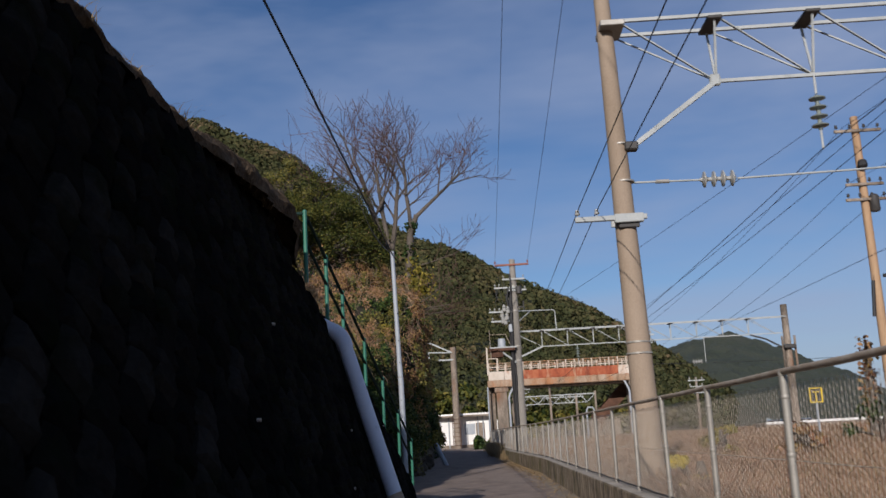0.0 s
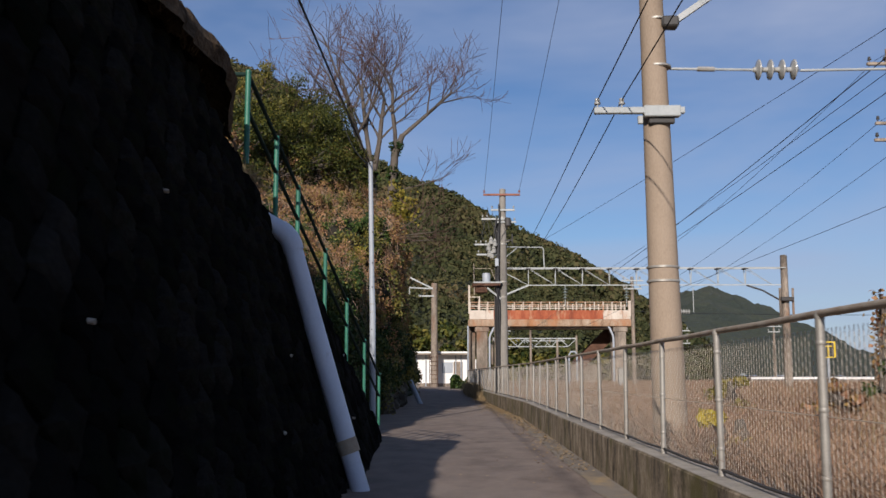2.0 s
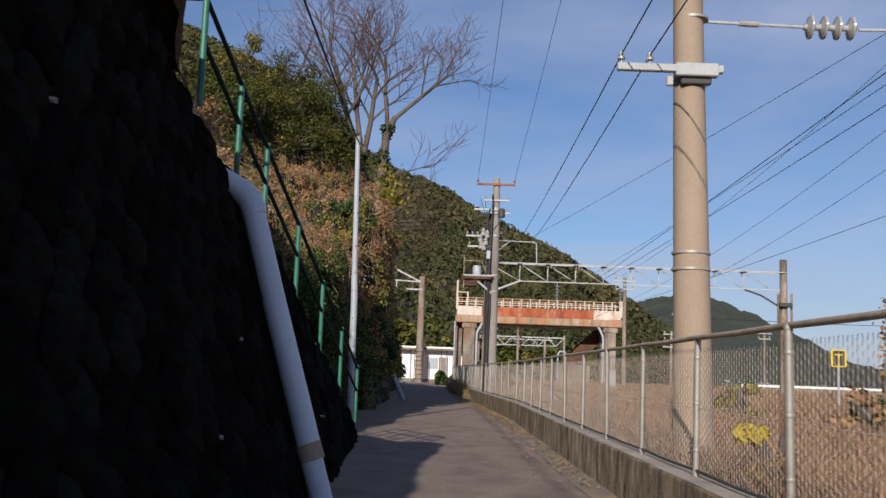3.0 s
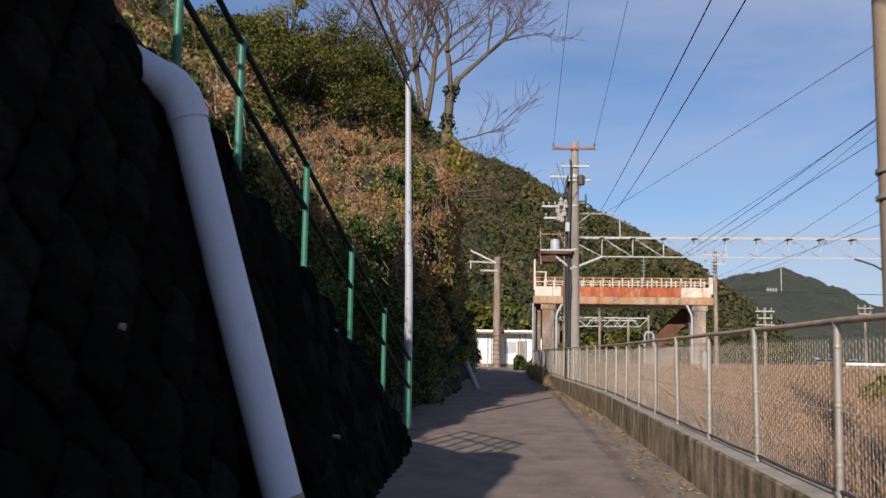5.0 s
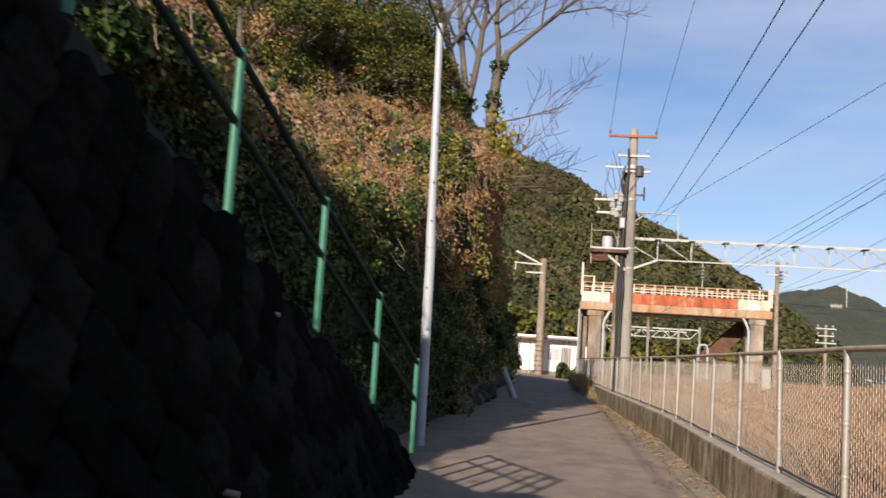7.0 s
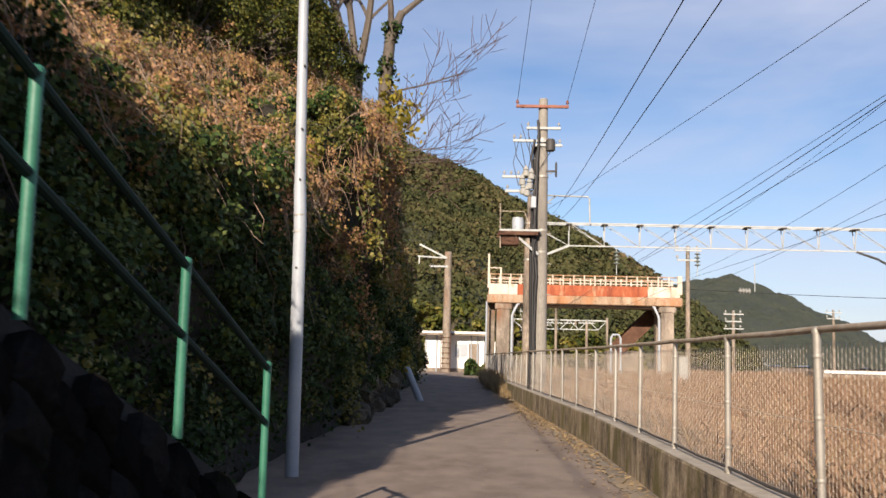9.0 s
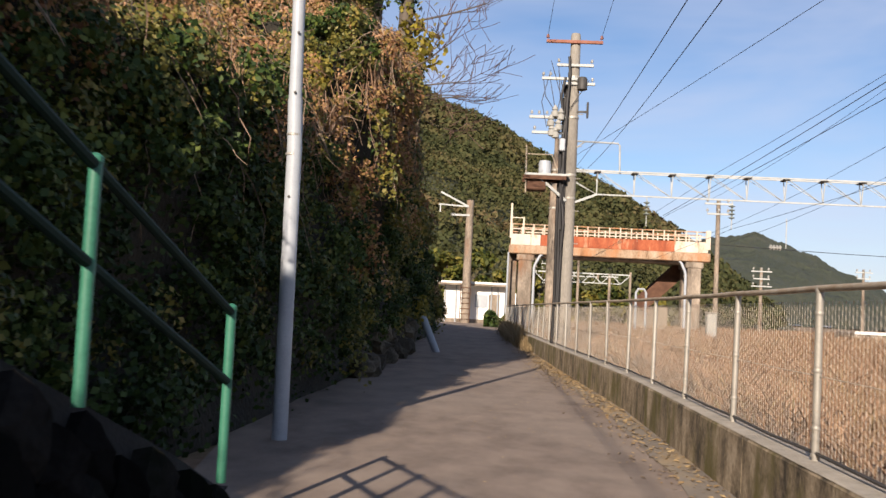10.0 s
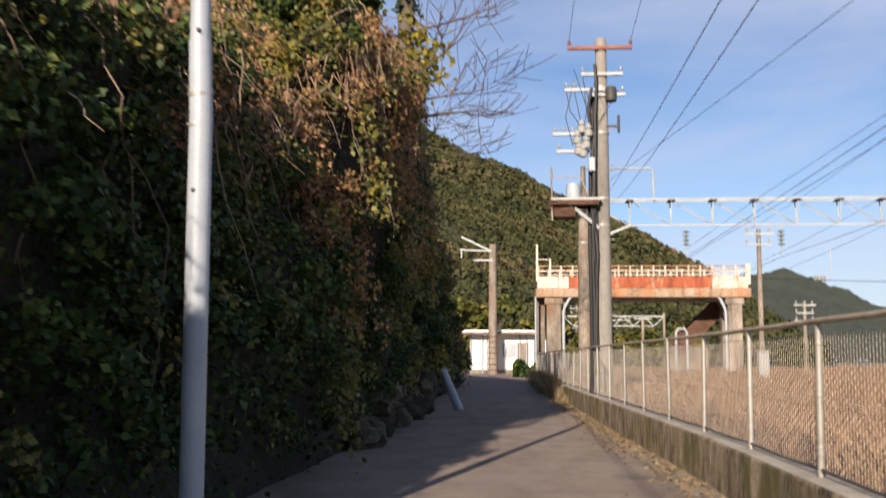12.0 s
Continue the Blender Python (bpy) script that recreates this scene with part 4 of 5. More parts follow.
    for i in range(7):
        a = (r.choice((1.6, 1.8, 2.0, 2.8)), y - 0.15, r.uniform(7.3, 7.9))
        b = (r.choice((1.5, 1.75, 1.95, 2.2)), y - 0.2, r.uniform(6.0, 6.6))
        mid = ((a[0] + b[0]) / 2 + r.uniform(-0.25, 0.15), y - 0.2, (a[2] + b[2]) / 2 - 0.1)
        part("jumper", Mesh().tube([a, mid, b], 0.01, 5), M_CABLE, g)
    for i in range(14):
        z = 1.9 + i * 0.42
        sx = 1 if i % 2 else -1
        part("step_bolt", Mesh().tube([(x + 0.1 * sx, y - 0.08, z), (x + 0.26 * sx, y - 0.1, z)], 0.012, 6), M_GALV, g)
    for z in (2.0, 4.3, 4.9, 6.4, 7.45):
        part("band", Mesh().lathe((x, y, z), [(0.16, 0), (0.165, 0.01), (0.165, 0.06), (0.15, 0.07)], 16), M_GALV, g)
    # platform with transformer
    part("platform", Mesh().box((1.80, y - 0.05, 4.88), (1.12, 0.7, 0.06), bevel=0.01), M_TRUSS, g)
    for yy in (y - 0.38, y + 0.28):
        part("platform_beam", Mesh().box((1.75, yy, 4.80), (1.1, 0.06, 0.1)), M_DARKRUST, g)
    m = Mesh()
    m.tube([(1.28, y - 0.3, 4.4), (1.26, y - 0.3, 5.62)], 0.02, 6)
    part("railing_post", m, M_RAILTOP, g)
    part("railing", Mesh().tube([(1.28, y - 0.3, 5.5), (1.3, y + 0.3, 5.5), (1.95, y + 0.3, 5.5), (2.15, y + 0.2, 4.95)], 0.014, 6), M_RAILTOP, g)
    part("under_box", Mesh().box((1.55, y - 0.05, 4.64), (0.5, 0.5, 0.3), bevel=0.03), M_DARKRUST, g)
    part("strut", Mesh().bar((1.55, y - 0.3, 4.86), (2.32, y - 0.14, 4.25), 0.07), M_TRUSS, g)
    part("transformer", Mesh().lathe((1.76, y - 0.05, 4.91), [(0.14, 0), (0.16, 0.02), (0.165, 0.28), (0.15, 0.32), (0.15, 0.36), (0.04, 0.38)], 14), M_WHITEPOLE, g, smooth=True)


def build_second_gantry():
    """The next gantry down the line, on its own round pole beside the lane."""
    g = thing("catenary_pole", "grey round concrete pole carrying a second lattice gantry beam", "utility pole")
    x, y = 2.63, 52.8
    part("shaft", Mesh().lathe((x, y, 0.0), [(0.22, 0), (0.21, 2.5), (0.19, 5.0), (0.15, 6.9), (0.09, 7.0), (0.08, 7.8)], 18), M_CONCRETE_OLD, g, smooth=True)
    truss(g, x, 17.0, y - 0.22, 0.44, 6.63, 5.78, 1.36, 4.16, 0.05)
    part("brace", Mesh().bar((x + 0.12, y, 5.2), (4.16, y, 5.78), 0.085), M_TRUSS, g)
    part("hook_arm", Mesh().tube([(x, y, 7.74), (4.87, y, 7.70), (4.94, y, 7.62), (4.97, y, 6.65)], 0.032, 8), M_TRUSS, g)
    part("end_brace", Mesh().tube([(15.1, y, 5.76), (15.9, y, 5.5), (16.85, y, 4.95)], 0.045, 8), M_DARKMETAL, g)
    part("hook_brace", Mesh().bar((x + 0.25, y, 7.1), (x + 1.0, y, 7.7), 0.05), M_TRUSS, g)
    for z in (5.2, 6.6):
        part("band", Mesh().lathe((x, y, z - 0.04), [(0.18, 0), (0.205, 0.01), (0.205, 0.07), (0.18, 0.08)], 16), M_GALV, g)
    for xx in (6.0, 9.08):
        m = Mesh()
        insulator(m, (xx, y, 5.07), (0, 0, 1), 1.0, 4)
        part("insulator", m, M_INSUL, g, "stack of four grey green discs", smooth=True)
        part("hanger", Mesh().tube([(xx, y, 5.78), (xx, y, 5.5)], 0.018, 6), M_TRUSS, g)
        part("hanger", Mesh().tube([(xx, y, 5.12), (xx, y, 4.7)], 0.018, 6), M_TRUSS, g)


def build_right_posts():
    g = thing("gantry_pole", "square topped concrete pole ending a lattice gantry across the tracks", "utility pole")
    part("shaft", Mesh().lathe((17.0, 52.8, 0.3), [(0.21, 0), (0.19, 3), (0.17, 6.95), (0.15, 6.98)], 16), M_CONCRETE_OLD, g, smooth=True)
    part("box", Mesh().box((17.0, 52.6, 5.05), (0.62, 0.4, 0.2), bevel=0.02), M_DARKMETAL, g)
    for dx in (-0.25, 0.28):
        part("side_post", Mesh().tube([(17.0 + dx * 1.2, 52.65, 3.9), (17.0 + dx * 1.2, 52.65, 5.6)], 0.06, 8), M_CONCRETE_OLD, g)
    w = thing("wooden_utility_pole", "tall tan timber pole with crossarms and cables", "utility pole")
    x, y = 13.5, 32.0
    part("shaft", Mesh().lathe((x, y, 0.3), [(0.16, 0), (0.14, 5), (0.12, 10.6), (0.1, 10.62)], 16), M_WOODPOLE, w, smooth=True)
    for z, L in ((10.4, 1.5), (8.6, 1.2), (8.1, 1.3)):
        arm = part("crossarm", Mesh().box((x, y - 0.15, z), (L, 0.09, 0.09), bevel=0.01), M_CONCRETE_OLD, w)
        for k in range(4):
            m = Mesh()
            pin_insulator(m, (x - L / 2 + 0.08 + k * (L - 0.16) / 3, y - 0.15, z + 0.045), 1.1)
            part("insulator", m, M_DARKMETAL, arm, smooth=True)
    part("transformer", Mesh().lathe((x + 0.25, y - 0.1, 7.7), [(0.14, 0), (0.16, 0.03), (0.16, 0.5), (0.1, 0.56)], 12), M_DARKMETAL, w, smooth=True)
    part("cable_coil", Mesh().lathe((x, y - 0.2, 9.1), [(0.1, 0), (0.17, 0.1), (0.14, 0.25), (0.1, 0.3)], 10), M_CABLE, w)
    part("side_fitting", Mesh().box((x + 0.45, y - 0.2, 5.6), (0.6, 0.08, 0.12), bevel=0.02), M_CABLE, w)
    t = thing("hanging_tube", "black tube hanging from overhead cables", "cable guard")
    part("tube", Mesh().tube([(12.9, 31.0, 4.25), (13.0, 31.0, 5.35)], 0.06, 8), M_CABLE, t)
    part("wire_tie", Mesh().tube([(13.0, 31.0, 5.3), (13.05, 31.0, 5.52)], 0.008, 5), M_CABLE, t)
    copy_thing(t, pose(1.9, 0.3, -0.55, 0, 4, 0))
    s = thing("track_sign", "yellow framed trackside sign on a white post", "sign")
    sx, sy = 10.5, 30.0
    part("post", Mesh().tube([(sx, sy, 0.3), (sx, sy, 1.75)], 0.035, 8), M_WHITEPOLE, s)
    for a, b in (((-0.17, 2.16), (0.17, 2.16)), ((-0.17, 1.76), (0.17, 1.76)), ((-0.17, 1.76), (-0.17, 2.16)), ((0.17, 1.76), (0.17, 2.16)), ((-0.1, 2.05), (0.1, 2.05)), ((0, 1.78), (0, 2.06))):
        part("frame_bar", Mesh().bar((sx + a[0], sy - 0.02, a[1]), (sx + b[0], sy - 0.02, b[1]), 0.04, 0.03), M_YELLOW, s)
    part("backboard", Mesh().box((sx, sy + 0.02, 1.96), (0.34, 0.02, 0.40)), M_DARKMETAL, s)
    d = thing("dead_tree", "ivy grown dead tree stump standing in dry grass", "tree")
    m = Mesh().tube([(13.6, 34, 0.3), (13.7, 34, 1.6), (13.65, 34, 2.8), (13.8, 34, 3.6)], [0.2, 0.16, 0.13, 0.07], 8)
    part("trunk", m, M_BARK, d)
    c = np.array([[13.65, 34, 0]]) + np.stack([rng.normal(0, 0.13, 420), rng.normal(0, 0.13, 420), rng.uniform(0.5, 3.9, 420)], axis=1)
    v, q = leaf_quads(c, rng.uniform(0.08, 0.16, 420))
    part("crown", np_mesh("crown", v, q, M_DRYLEAF), None, d)
    for i, (px, py, top, arms) in enumerate(((12.4, 70, 7.9, 2), (20.1, 90, 5.4, 3), (33, 105, 6.5, 2), (42, 95, 5.2, 1), (8.3, 110, 7.5, 2), (4.6, 118, 8.2, 2), (6.2, 126, 7.0, 2), (10.6, 104, 5.0, 1), (9.6, 132, 6.0, 1))):
        p = thing("trackside_pole", "slim grey trackside pole with short arms, far off", "utility pole", group="far trackside poles")
        part("shaft", Mesh().lathe((px, py, 0.3), [(0.15, 0), (0.11, top - 0.3), (0.09, top - 0.28)], 10), M_CONCRETE_OLD, p, smooth=True)
        for k in range(arms):
            z = top - 0.25 - k * 0.55
            arm = part("crossarm", Mesh().box((px, py - 0.1, z), (1.5 - 0.3 * (k % 2), 0.09, 0.09)), M_TRUSS, p)
            for e in (-0.6, 0.0, 0.5):
                m = Mesh()
                pin_insulator(m, (px + e, py - 0.1, z + 0.04), 1.6)
                part("insulator", m, M_PORCELAIN, arm)
    lx, lz = -7.78, 10.2
    sp = thing("lane_pole", "slim pale pole with a short cross arm beyond the bank", "utility pole")
    part("shaft", Mesh().lathe((lx, 75.0, 0.2), [(0.13, 0), (0.1, lz - 0.2), (0.08, lz - 0.18)], 10), M_CONCRETE_OLD, sp, smooth=True)
    arm = part("crossarm", Mesh().box((lx + 0.2, 74.88, lz - 0.7), (2.0, 0.09, 0.09)), M_TRUSS, sp)
    for e in (-0.7, 0.3, 1.0):
        m = Mesh()
        pin_insulator(m, (lx + e, 74.88, lz - 0.66), 1.4)
        part("insulator", m, M_PORCELAIN, arm)
    # gantry seen under the footbridge
    for yy, x0, x1, z in ((112.0, 4.2, 13.5, 5.3), (128.0, 4.4, 12.0, 5.6)):
        q2 = thing("far_gantry", "pale steel gantry over the tracks, far off", "gantry", group="far gantries")
        for xx in (x0, x1):
            part("leg", Mesh().tube([(xx, yy, 0.3), (xx, yy, z + 0.3)], 0.12, 8), M_CONCRETE_OLD, q2)
        part("beam", Mesh().box(((x0 + x1) / 2, yy, z), (x1 - x0, 0.12, 0.12)), M_TRUSS, q2)
        part("beam", Mesh().box(((x0 + x1) / 2, yy, z - 0.9), (x1 - x0 - 2, 0.09, 0.09)), M_TRUSS, q2)
        for k in range(5):
            a = x0 + (x1 - x0) * k / 5
            part("web_bar", Mesh().bar((a, yy, z), (a + (x1 - x0) / 10, yy, z - 0.9), 0.07), M_TRUSS, q2)
            part("web_bar", Mesh().bar((a + (x1 - x0) / 10, yy, z - 0.9), (a + (x1 - x0) / 5, yy, z), 0.07), M_TRUSS, q2)
    hp = thing("hoop_rail", "small white steel hoop rail by the tracks", "rail")
    part("hoop", Mesh().tube([(7.6, 66, 0.4), (7.6, 66, 2.55), (7.7, 66, 2.75), (8.0, 66, 2.75), (8.1, 66, 2.55), (8.1, 66, 0.4)], 0.06, 8), M_WHITEPOLE, hp)
    bx = thing("equipment_box", "pale grey trackside equipment cabinet on a stand", "cabinet")
    part("body", Mesh().box((9.6, 58, 1.05), (0.4, 0.4, 1.2), bevel=0.04), M_PORCELAIN, bx)
    part("lid", Mesh().box((9.6, 58, 1.68), (0.46, 0.46, 0.06), bevel=0.02), M_GALV, bx)
    pl = thing("platform", "long low white edged station platform across the field", "platform")
    part("deck", Mesh().box((34, 78, 0.75), (24, 3.5, 0.7), bevel=0.05), M_CONCRETE_OLD, pl)
    part("edge", Mesh().box((34, 76.2, 1.06), (24, 0.12, 0.18), bevel=0.02), M_WHITEWALL, pl)


def build_footbridge():
    b = thing("footbridge", "rust stained concrete footbridge over the tracks with red panels", "footbridge")
    y = 78.0
    part("deck", Mesh().box((7.55, y + 1.3, 5.22), (12.5, 2.6, 0.54), bevel=0.05), M_RUST_CONCRETE, b)
    part("beam", Mesh().box((7.55, y + 1.3, 4.9), (11.4, 1.9, 0.2), bevel=0.03), M_CONCRETE_OLD, b)
    x = 1.40
    for w, m in ((1.25, M_CREAM), (0.6, M_CREAM), (3.0, M_RUST), (3.0, M_RUST), (2.32, M_RUST), (1.45, M_CREAM), (0.62, M_CREAM)):
        part("parapet_panel", Mesh().box((x + w / 2, y + 0.05, 5.84), (w - 0.02, 0.07, 0.68), bevel=0.012), m, b, "rusted red panel" if m is M_RUST else "chipped cream panel")
        part("parapet_panel", Mesh().box((x + w / 2, y + 2.5, 5.84), (w - 0.02, 0.07, 0.68), bevel=0.012), m, b)
        x += w
    for row in (y + 0.05, y + 2.5):
        for k in range(19):
            xx = 1.45 + k * 0.675
            part("railing_post", Mesh().box((xx, row, 6.5), (0.09, 0.09, 0.66), bevel=0.01), M_CREAM, b)
        for z in (6.80, 6.5):
            part("railing", Mesh().box((7.55, row, z), (12.3, 0.06, 0.07), bevel=0.01), M_RUST_CONCRETE if z > 6.6 else M_CREAM, b)
    part("end_frame", Mesh().box((2.16, y + 0.05, 6.7), (0.12, 0.12, 1.1), bevel=0.02), M_CREAM, b)
    part("end_frame", Mesh().box((1.38, y + 0.05, 7.0), (0.14, 0.14, 2.2), bevel=0.02), M_CREAM, b)
    part("end_frame", Mesh().box((13.62, y + 0.05, 6.3), (0.3, 0.14, 1.2), bevel=0.02), M_CREAM, b)
    part("end_rail", Mesh().box((1.77, y + 0.05, 7.2), (0.8, 0.06, 0.06)), M_CREAM, b)
    for xx in (2.36, 12.85):
        part("pier", Mesh().box((xx, y + 0.5, 2.45), (0.85, 0.8, 5.0), bevel=0.05), M_CONCRETE_OLD, b)
        part("pier", Mesh().box((xx, y + 2.2, 2.45), (0.85, 0.8, 5.0), bevel=0.05), M_CONCRETE_OLD, b)
        part("pier_cap", Mesh().box((xx, y + 1.3, 4.72), (1.1, 2.5, 0.4), bevel=0.06), M_CONCRETE_OLD, b)
    part("side_wall", Mesh().box((1.6, y + 1.8, 2.45), (0.5, 1.6, 5.0), bevel=0.04), M_CONCRETE_OLD, b)
    part("thin_post", Mesh().tube([(1.28, y - 0.1, 0.2), (1.28, y - 0.1, 5.0)], 0.06, 8), M_WHITEPOLE, b)
    for x0, x1 in ((2.92, 3.4), (12.3, 11.9)):
        part("drain_pipe", Mesh().tube([(x1, y + 0.15, 4.98), (x1 - (x1 - x0) * 0.3, y + 0.12, 4.85), (x0 + (x1 - x0) * 0.15, y + 0.05, 4.35), (x0, y + 0.03, 4.1), (x0, y + 0.03, 0.4)], 0.085, 10), M_WHITEPOLE, b, "white plastic drain pipe", smooth=True)
    # stair flight behind, going down
    for yy in (y + 2.9, y + 4.4):
        part("stringer", Mesh().bar((13.0, yy, 5.0), (9.9, yy, 2.0), 0.12, 0.9), M_DARKRUST, b)
    for k in range(17):
        u = k / 16
        part("stair_tread", Mesh().box((13.0 - 3.1 * u, y + 3.65, 5.0 - 3.0 * u), (0.3, 1.5, 0.06)), M_CONCRETE_OLD, b)
    part("landing", Mesh().box((12.9, y + 3.6, 5.0), (1.8, 2.2, 0.2), bevel=0.03), M_CONCRETE_OLD, b)
    part("stair_base", Mesh().box((10.6, y + 3.7, 1.2), (2.4, 1.5, 1.8), bevel=0.05), M_CONCRETE_OLD, b)


def build_far_building():
    b = thing("station_building", "small white flat roofed station building at the lane end", "building")
    y = 86.0
    part("wall", Mesh().box((-0.9, y + 2.0, 1.65), (4.3, 4.0, 2.7), bevel=0.02), M_WHITEWALL, b)
    part("wall", Mesh().box((1.6, y + 2.6, 1.45), (1.2, 3.0, 2.3), bevel=0.02), M_WHITEWALL, b)
    part("roof", Mesh().box((-1.1, y + 1.8, 3.1), (4.9, 5.2, 0.26), bevel=0.03), M_WHITEWALL, b)
    part("fascia", Mesh().box((-1.1, y - 0.83, 3.02), (4.9, 0.06, 0.14)), M_CONCRETE_OLD, b)
    part("plinth", Mesh().box((-0.9, y - 0.03, 0.42), (4.4, 0.1, 0.36)), M_CONCRETE_OLD, b)
    for xx in (-2.98, -2.2, 0.3, 0.75):
        part("downpipe", Mesh().tube([(xx, y - 0.08, 0.3), (xx, y - 0.08, 2.95)], 0.05, 8), M_WHITEPOLE, b)
    w = part("window", Mesh().box((-0.4, y - 0.02, 1.9), (0.9, 0.05, 0.9), bevel=0.01), M_WHITEPOLE, b)
    d = part("door", Mesh().box((0.5, y - 0.02, 1.4), (0.75, 0.06, 2.0), bevel=0.01), M_CONCRETE_OLD, b)
    part("upstand", Mesh().box((-1.5, y + 1.8, 3.32), (0.5, 1.2, 0.2)), M_CONCRETE_OLD, b)
    p = thing("steel_mast_pole", "grey concrete pole with angled steel arms before a white building", "utility pole")
    px, py = -1.45, 84.0
    part("shaft", Mesh().lathe((px, py, 0.2), [(0.3, 0), (0.28, 4), (0.25, 8.6), (0.22, 8.62)], 16), M_CONCRETE_OLD, p, smooth=True)
    part("arm", Mesh().bar((px - 0.1, py - 0.2, 8.35), (-3.5, py - 0.2, 9.3), 0.12), M_TRUSS, p)
    part("arm", Mesh().bar((px - 0.1, py - 0.2, 8.35), (-3.6, py - 0.2, 8.45), 0.1), M_TRUSS, p)
    part("arm", Mesh().bar((px, py - 0.2, 7.75), (-2.7, py - 0.2, 7.75), 0.12), M_TRUSS, p)
    part("arm", Mesh().bar((-3.5, py - 0.2, 8.45), (-3.5, py - 0.2, 7.9), 0.08), M_TRUSS, p)
    m = Mesh()
    insulator(m, (-2.75, py - 0.2, 7.75), (1, 0, 0), 1.2, 2)
    part("insulator", m, M_PORCELAIN, p, smooth=True)
    for dx in (-0.36, 0.3):
        part("ladder_rail", Mesh().tube([(px + dx, py - 0.3, 0.4), (px + dx, py - 0.3, 3.0)], 0.03, 6), M_DARKRUST, p)
    for k in range(7):
        part("ladder_rung", Mesh().tube([(px - 0.36, py - 0.3, 0.6 + k * 0.36), (px + 0.3, py - 0.3, 0.6 + k * 0.36)], 0.025, 6), M_DARKRUST, p)
    h = thing("hedge", "dark low hedge beside the lane end", "hedge")
    n = 3000
    px_ = rng.uniform(0.0, 2.0, n)
    c = np.stack([px_, rng.uniform(76, 80, n), gz(78) + rng.random(n) * (0.75 + 0.25 * np.sin(px_ * 5.0))], axis=1)
    v, q = leaf_quads(c, rng.uniform(0.12, 0.22, n))
    part("crown", np_mesh("crown", v, q, M_IVY), None, h)
    # low dark wall at the bend
    lw = Mesh().box((-6.5, 84, 0.9), (5.0, 0.4, 1.8), bevel=0.03)
    tagged(part("wall_bend", lw, M_CONCRETE_OLD), "low grey concrete wall at the lane's bend", "wall", kind="structure")


def build_rail():
    g = thing("green_handrail", "green painted steel handrail following the sloping path", "handrail")
    tops = []
    for j in (-0.34, 0.36, 1, 2, 3, 4, 5):
        tops.append(Vector((-1.36 + 0.115 * j, 14.0 + j * 1.66, 4.16 - 0.57 * j)))
    for i, t in enumerate(tops):
        po = part("post", Mesh().tube([(t.x, t.y, t.z - 0.95), t], 0.028, 10), M_GREEN, g, smooth=True)
        part("cap", Mesh().lathe((t.x, t.y, t.z - 0.005), [(0.031, 0), (0.031, 0.02), (0.018, 0.033), (0.004, 0.038)], 10), M_GREEN, po)
    # rails take the darkened green, with their shade in the colour
    for dz in (-0.02, -0.40):
        part("rail", Mesh().tube([(p.x, p.y, p.z + dz) for p in tops], 0.023, 8), M_GREEN_SHADED, g, smooth=True)
    a = tops[0]
    part("rail", Mesh().tube([(a.x, a.y, a.z - 0.02), (a.x - 0.5, a.y + 0.06, a.z)], 0.023, 8), M_GREEN_SHADED, g, smooth=True)


def build_white_pole():
    g = thing("white_steel_pole", "slim white painted steel pole on the lane edge", "pole")
    x, y = -1.2, 25.65
    part("shaft", Mesh().tube([(x, y, 0.05), (x - 0.02, y, 2.75), (x - 0.04, y, 3.2)], [0.07, 0.068, 0.066], 20), M_WHITEPOLE, g, smooth=True)
    part("upper_shaft", Mesh().tube([(x - 0.04, y, 3.2), (x - 0.1, y, 6.1)], [0.06, 0.05], 20), M_WHITEPOLE, g, smooth=True)
    for z in (2.68, 2.86):
        part("band", Mesh().lathe((x - 0.03, y, z), [(0.066, 0), (0.071, 0.003), (0.071, 0.02), (0.066, 0.023)], 20), M_GALV, g, smooth=True)
    for z in (2.3, 3.25, 3.8, 4.5, 5.3):
        part("step_hole", Mesh().lathe((x - 0.03, y - 0.055, z), [(0.013, 0), (0.013, 0.02), (0.008, 0.022)], 8, axis=(0, -1, 0)), M_DARKMETAL, g)
    part("cap", Mesh().lathe((x - 0.1, y, 6.09), [(0.052, 0), (0.052, 0.03), (0.02, 0.05)], 16), M_WHITEPOLE, g, smooth=True)


def build_drain_pipes():
    g = thing("drain_pipe", "fat pale grey plastic drain pipe down the stone wall", "pipe")
    g.matrix_basis = pose(-0.005, -0.15, 0)
    y = 14.1
    part("pipe", Mesh().tube([(-0.99, y, 2.60), (-0.765, y, 1.83)], 0.098, 28), M_PVC, g, smooth=True)
    part("pipe", Mesh().tube([(-0.77, y, 1.84), (-0.39, y, 0.58)], 0.1, 28), M_PVC, g, smooth=True)
    part("pipe", Mesh().tube([(-0.38, y, 0.52), (-0.25, y, 0.10)], 0.096, 28), M_PVC, g, smooth=True)
    part("collar", Mesh().tube([(-0.415, y, 0.64), (-0.365, y, 0.50)], 0.108, 28), M_RAILTOP, g, "brown stained joint band", smooth=True)
    part("elbow", Mesh().tube([(-0.985, y, 2.585), (-1.0, y, 2.64), (-1.03, y, 2.71), (-1.08, y, 2.77), (-1.14, y, 2.81)], 0.108, 28), M_PVC, g, smooth=True)
    part("stub", Mesh().tube([(-1.12, y, 2.80), (-1.46, y, 2.99)], 0.1, 28), M_PVC, g, smooth=True)
    h = thing("drain_pipe", "short leaning white plastic drain pipe at the bank foot", "pipe")
    part("pipe", Mesh().tube([(-0.86, 43.2, 0.1), (-1.32, 43.8, 1.05)], 0.1, 16), M_WHITEPOLE, h, smooth=True)


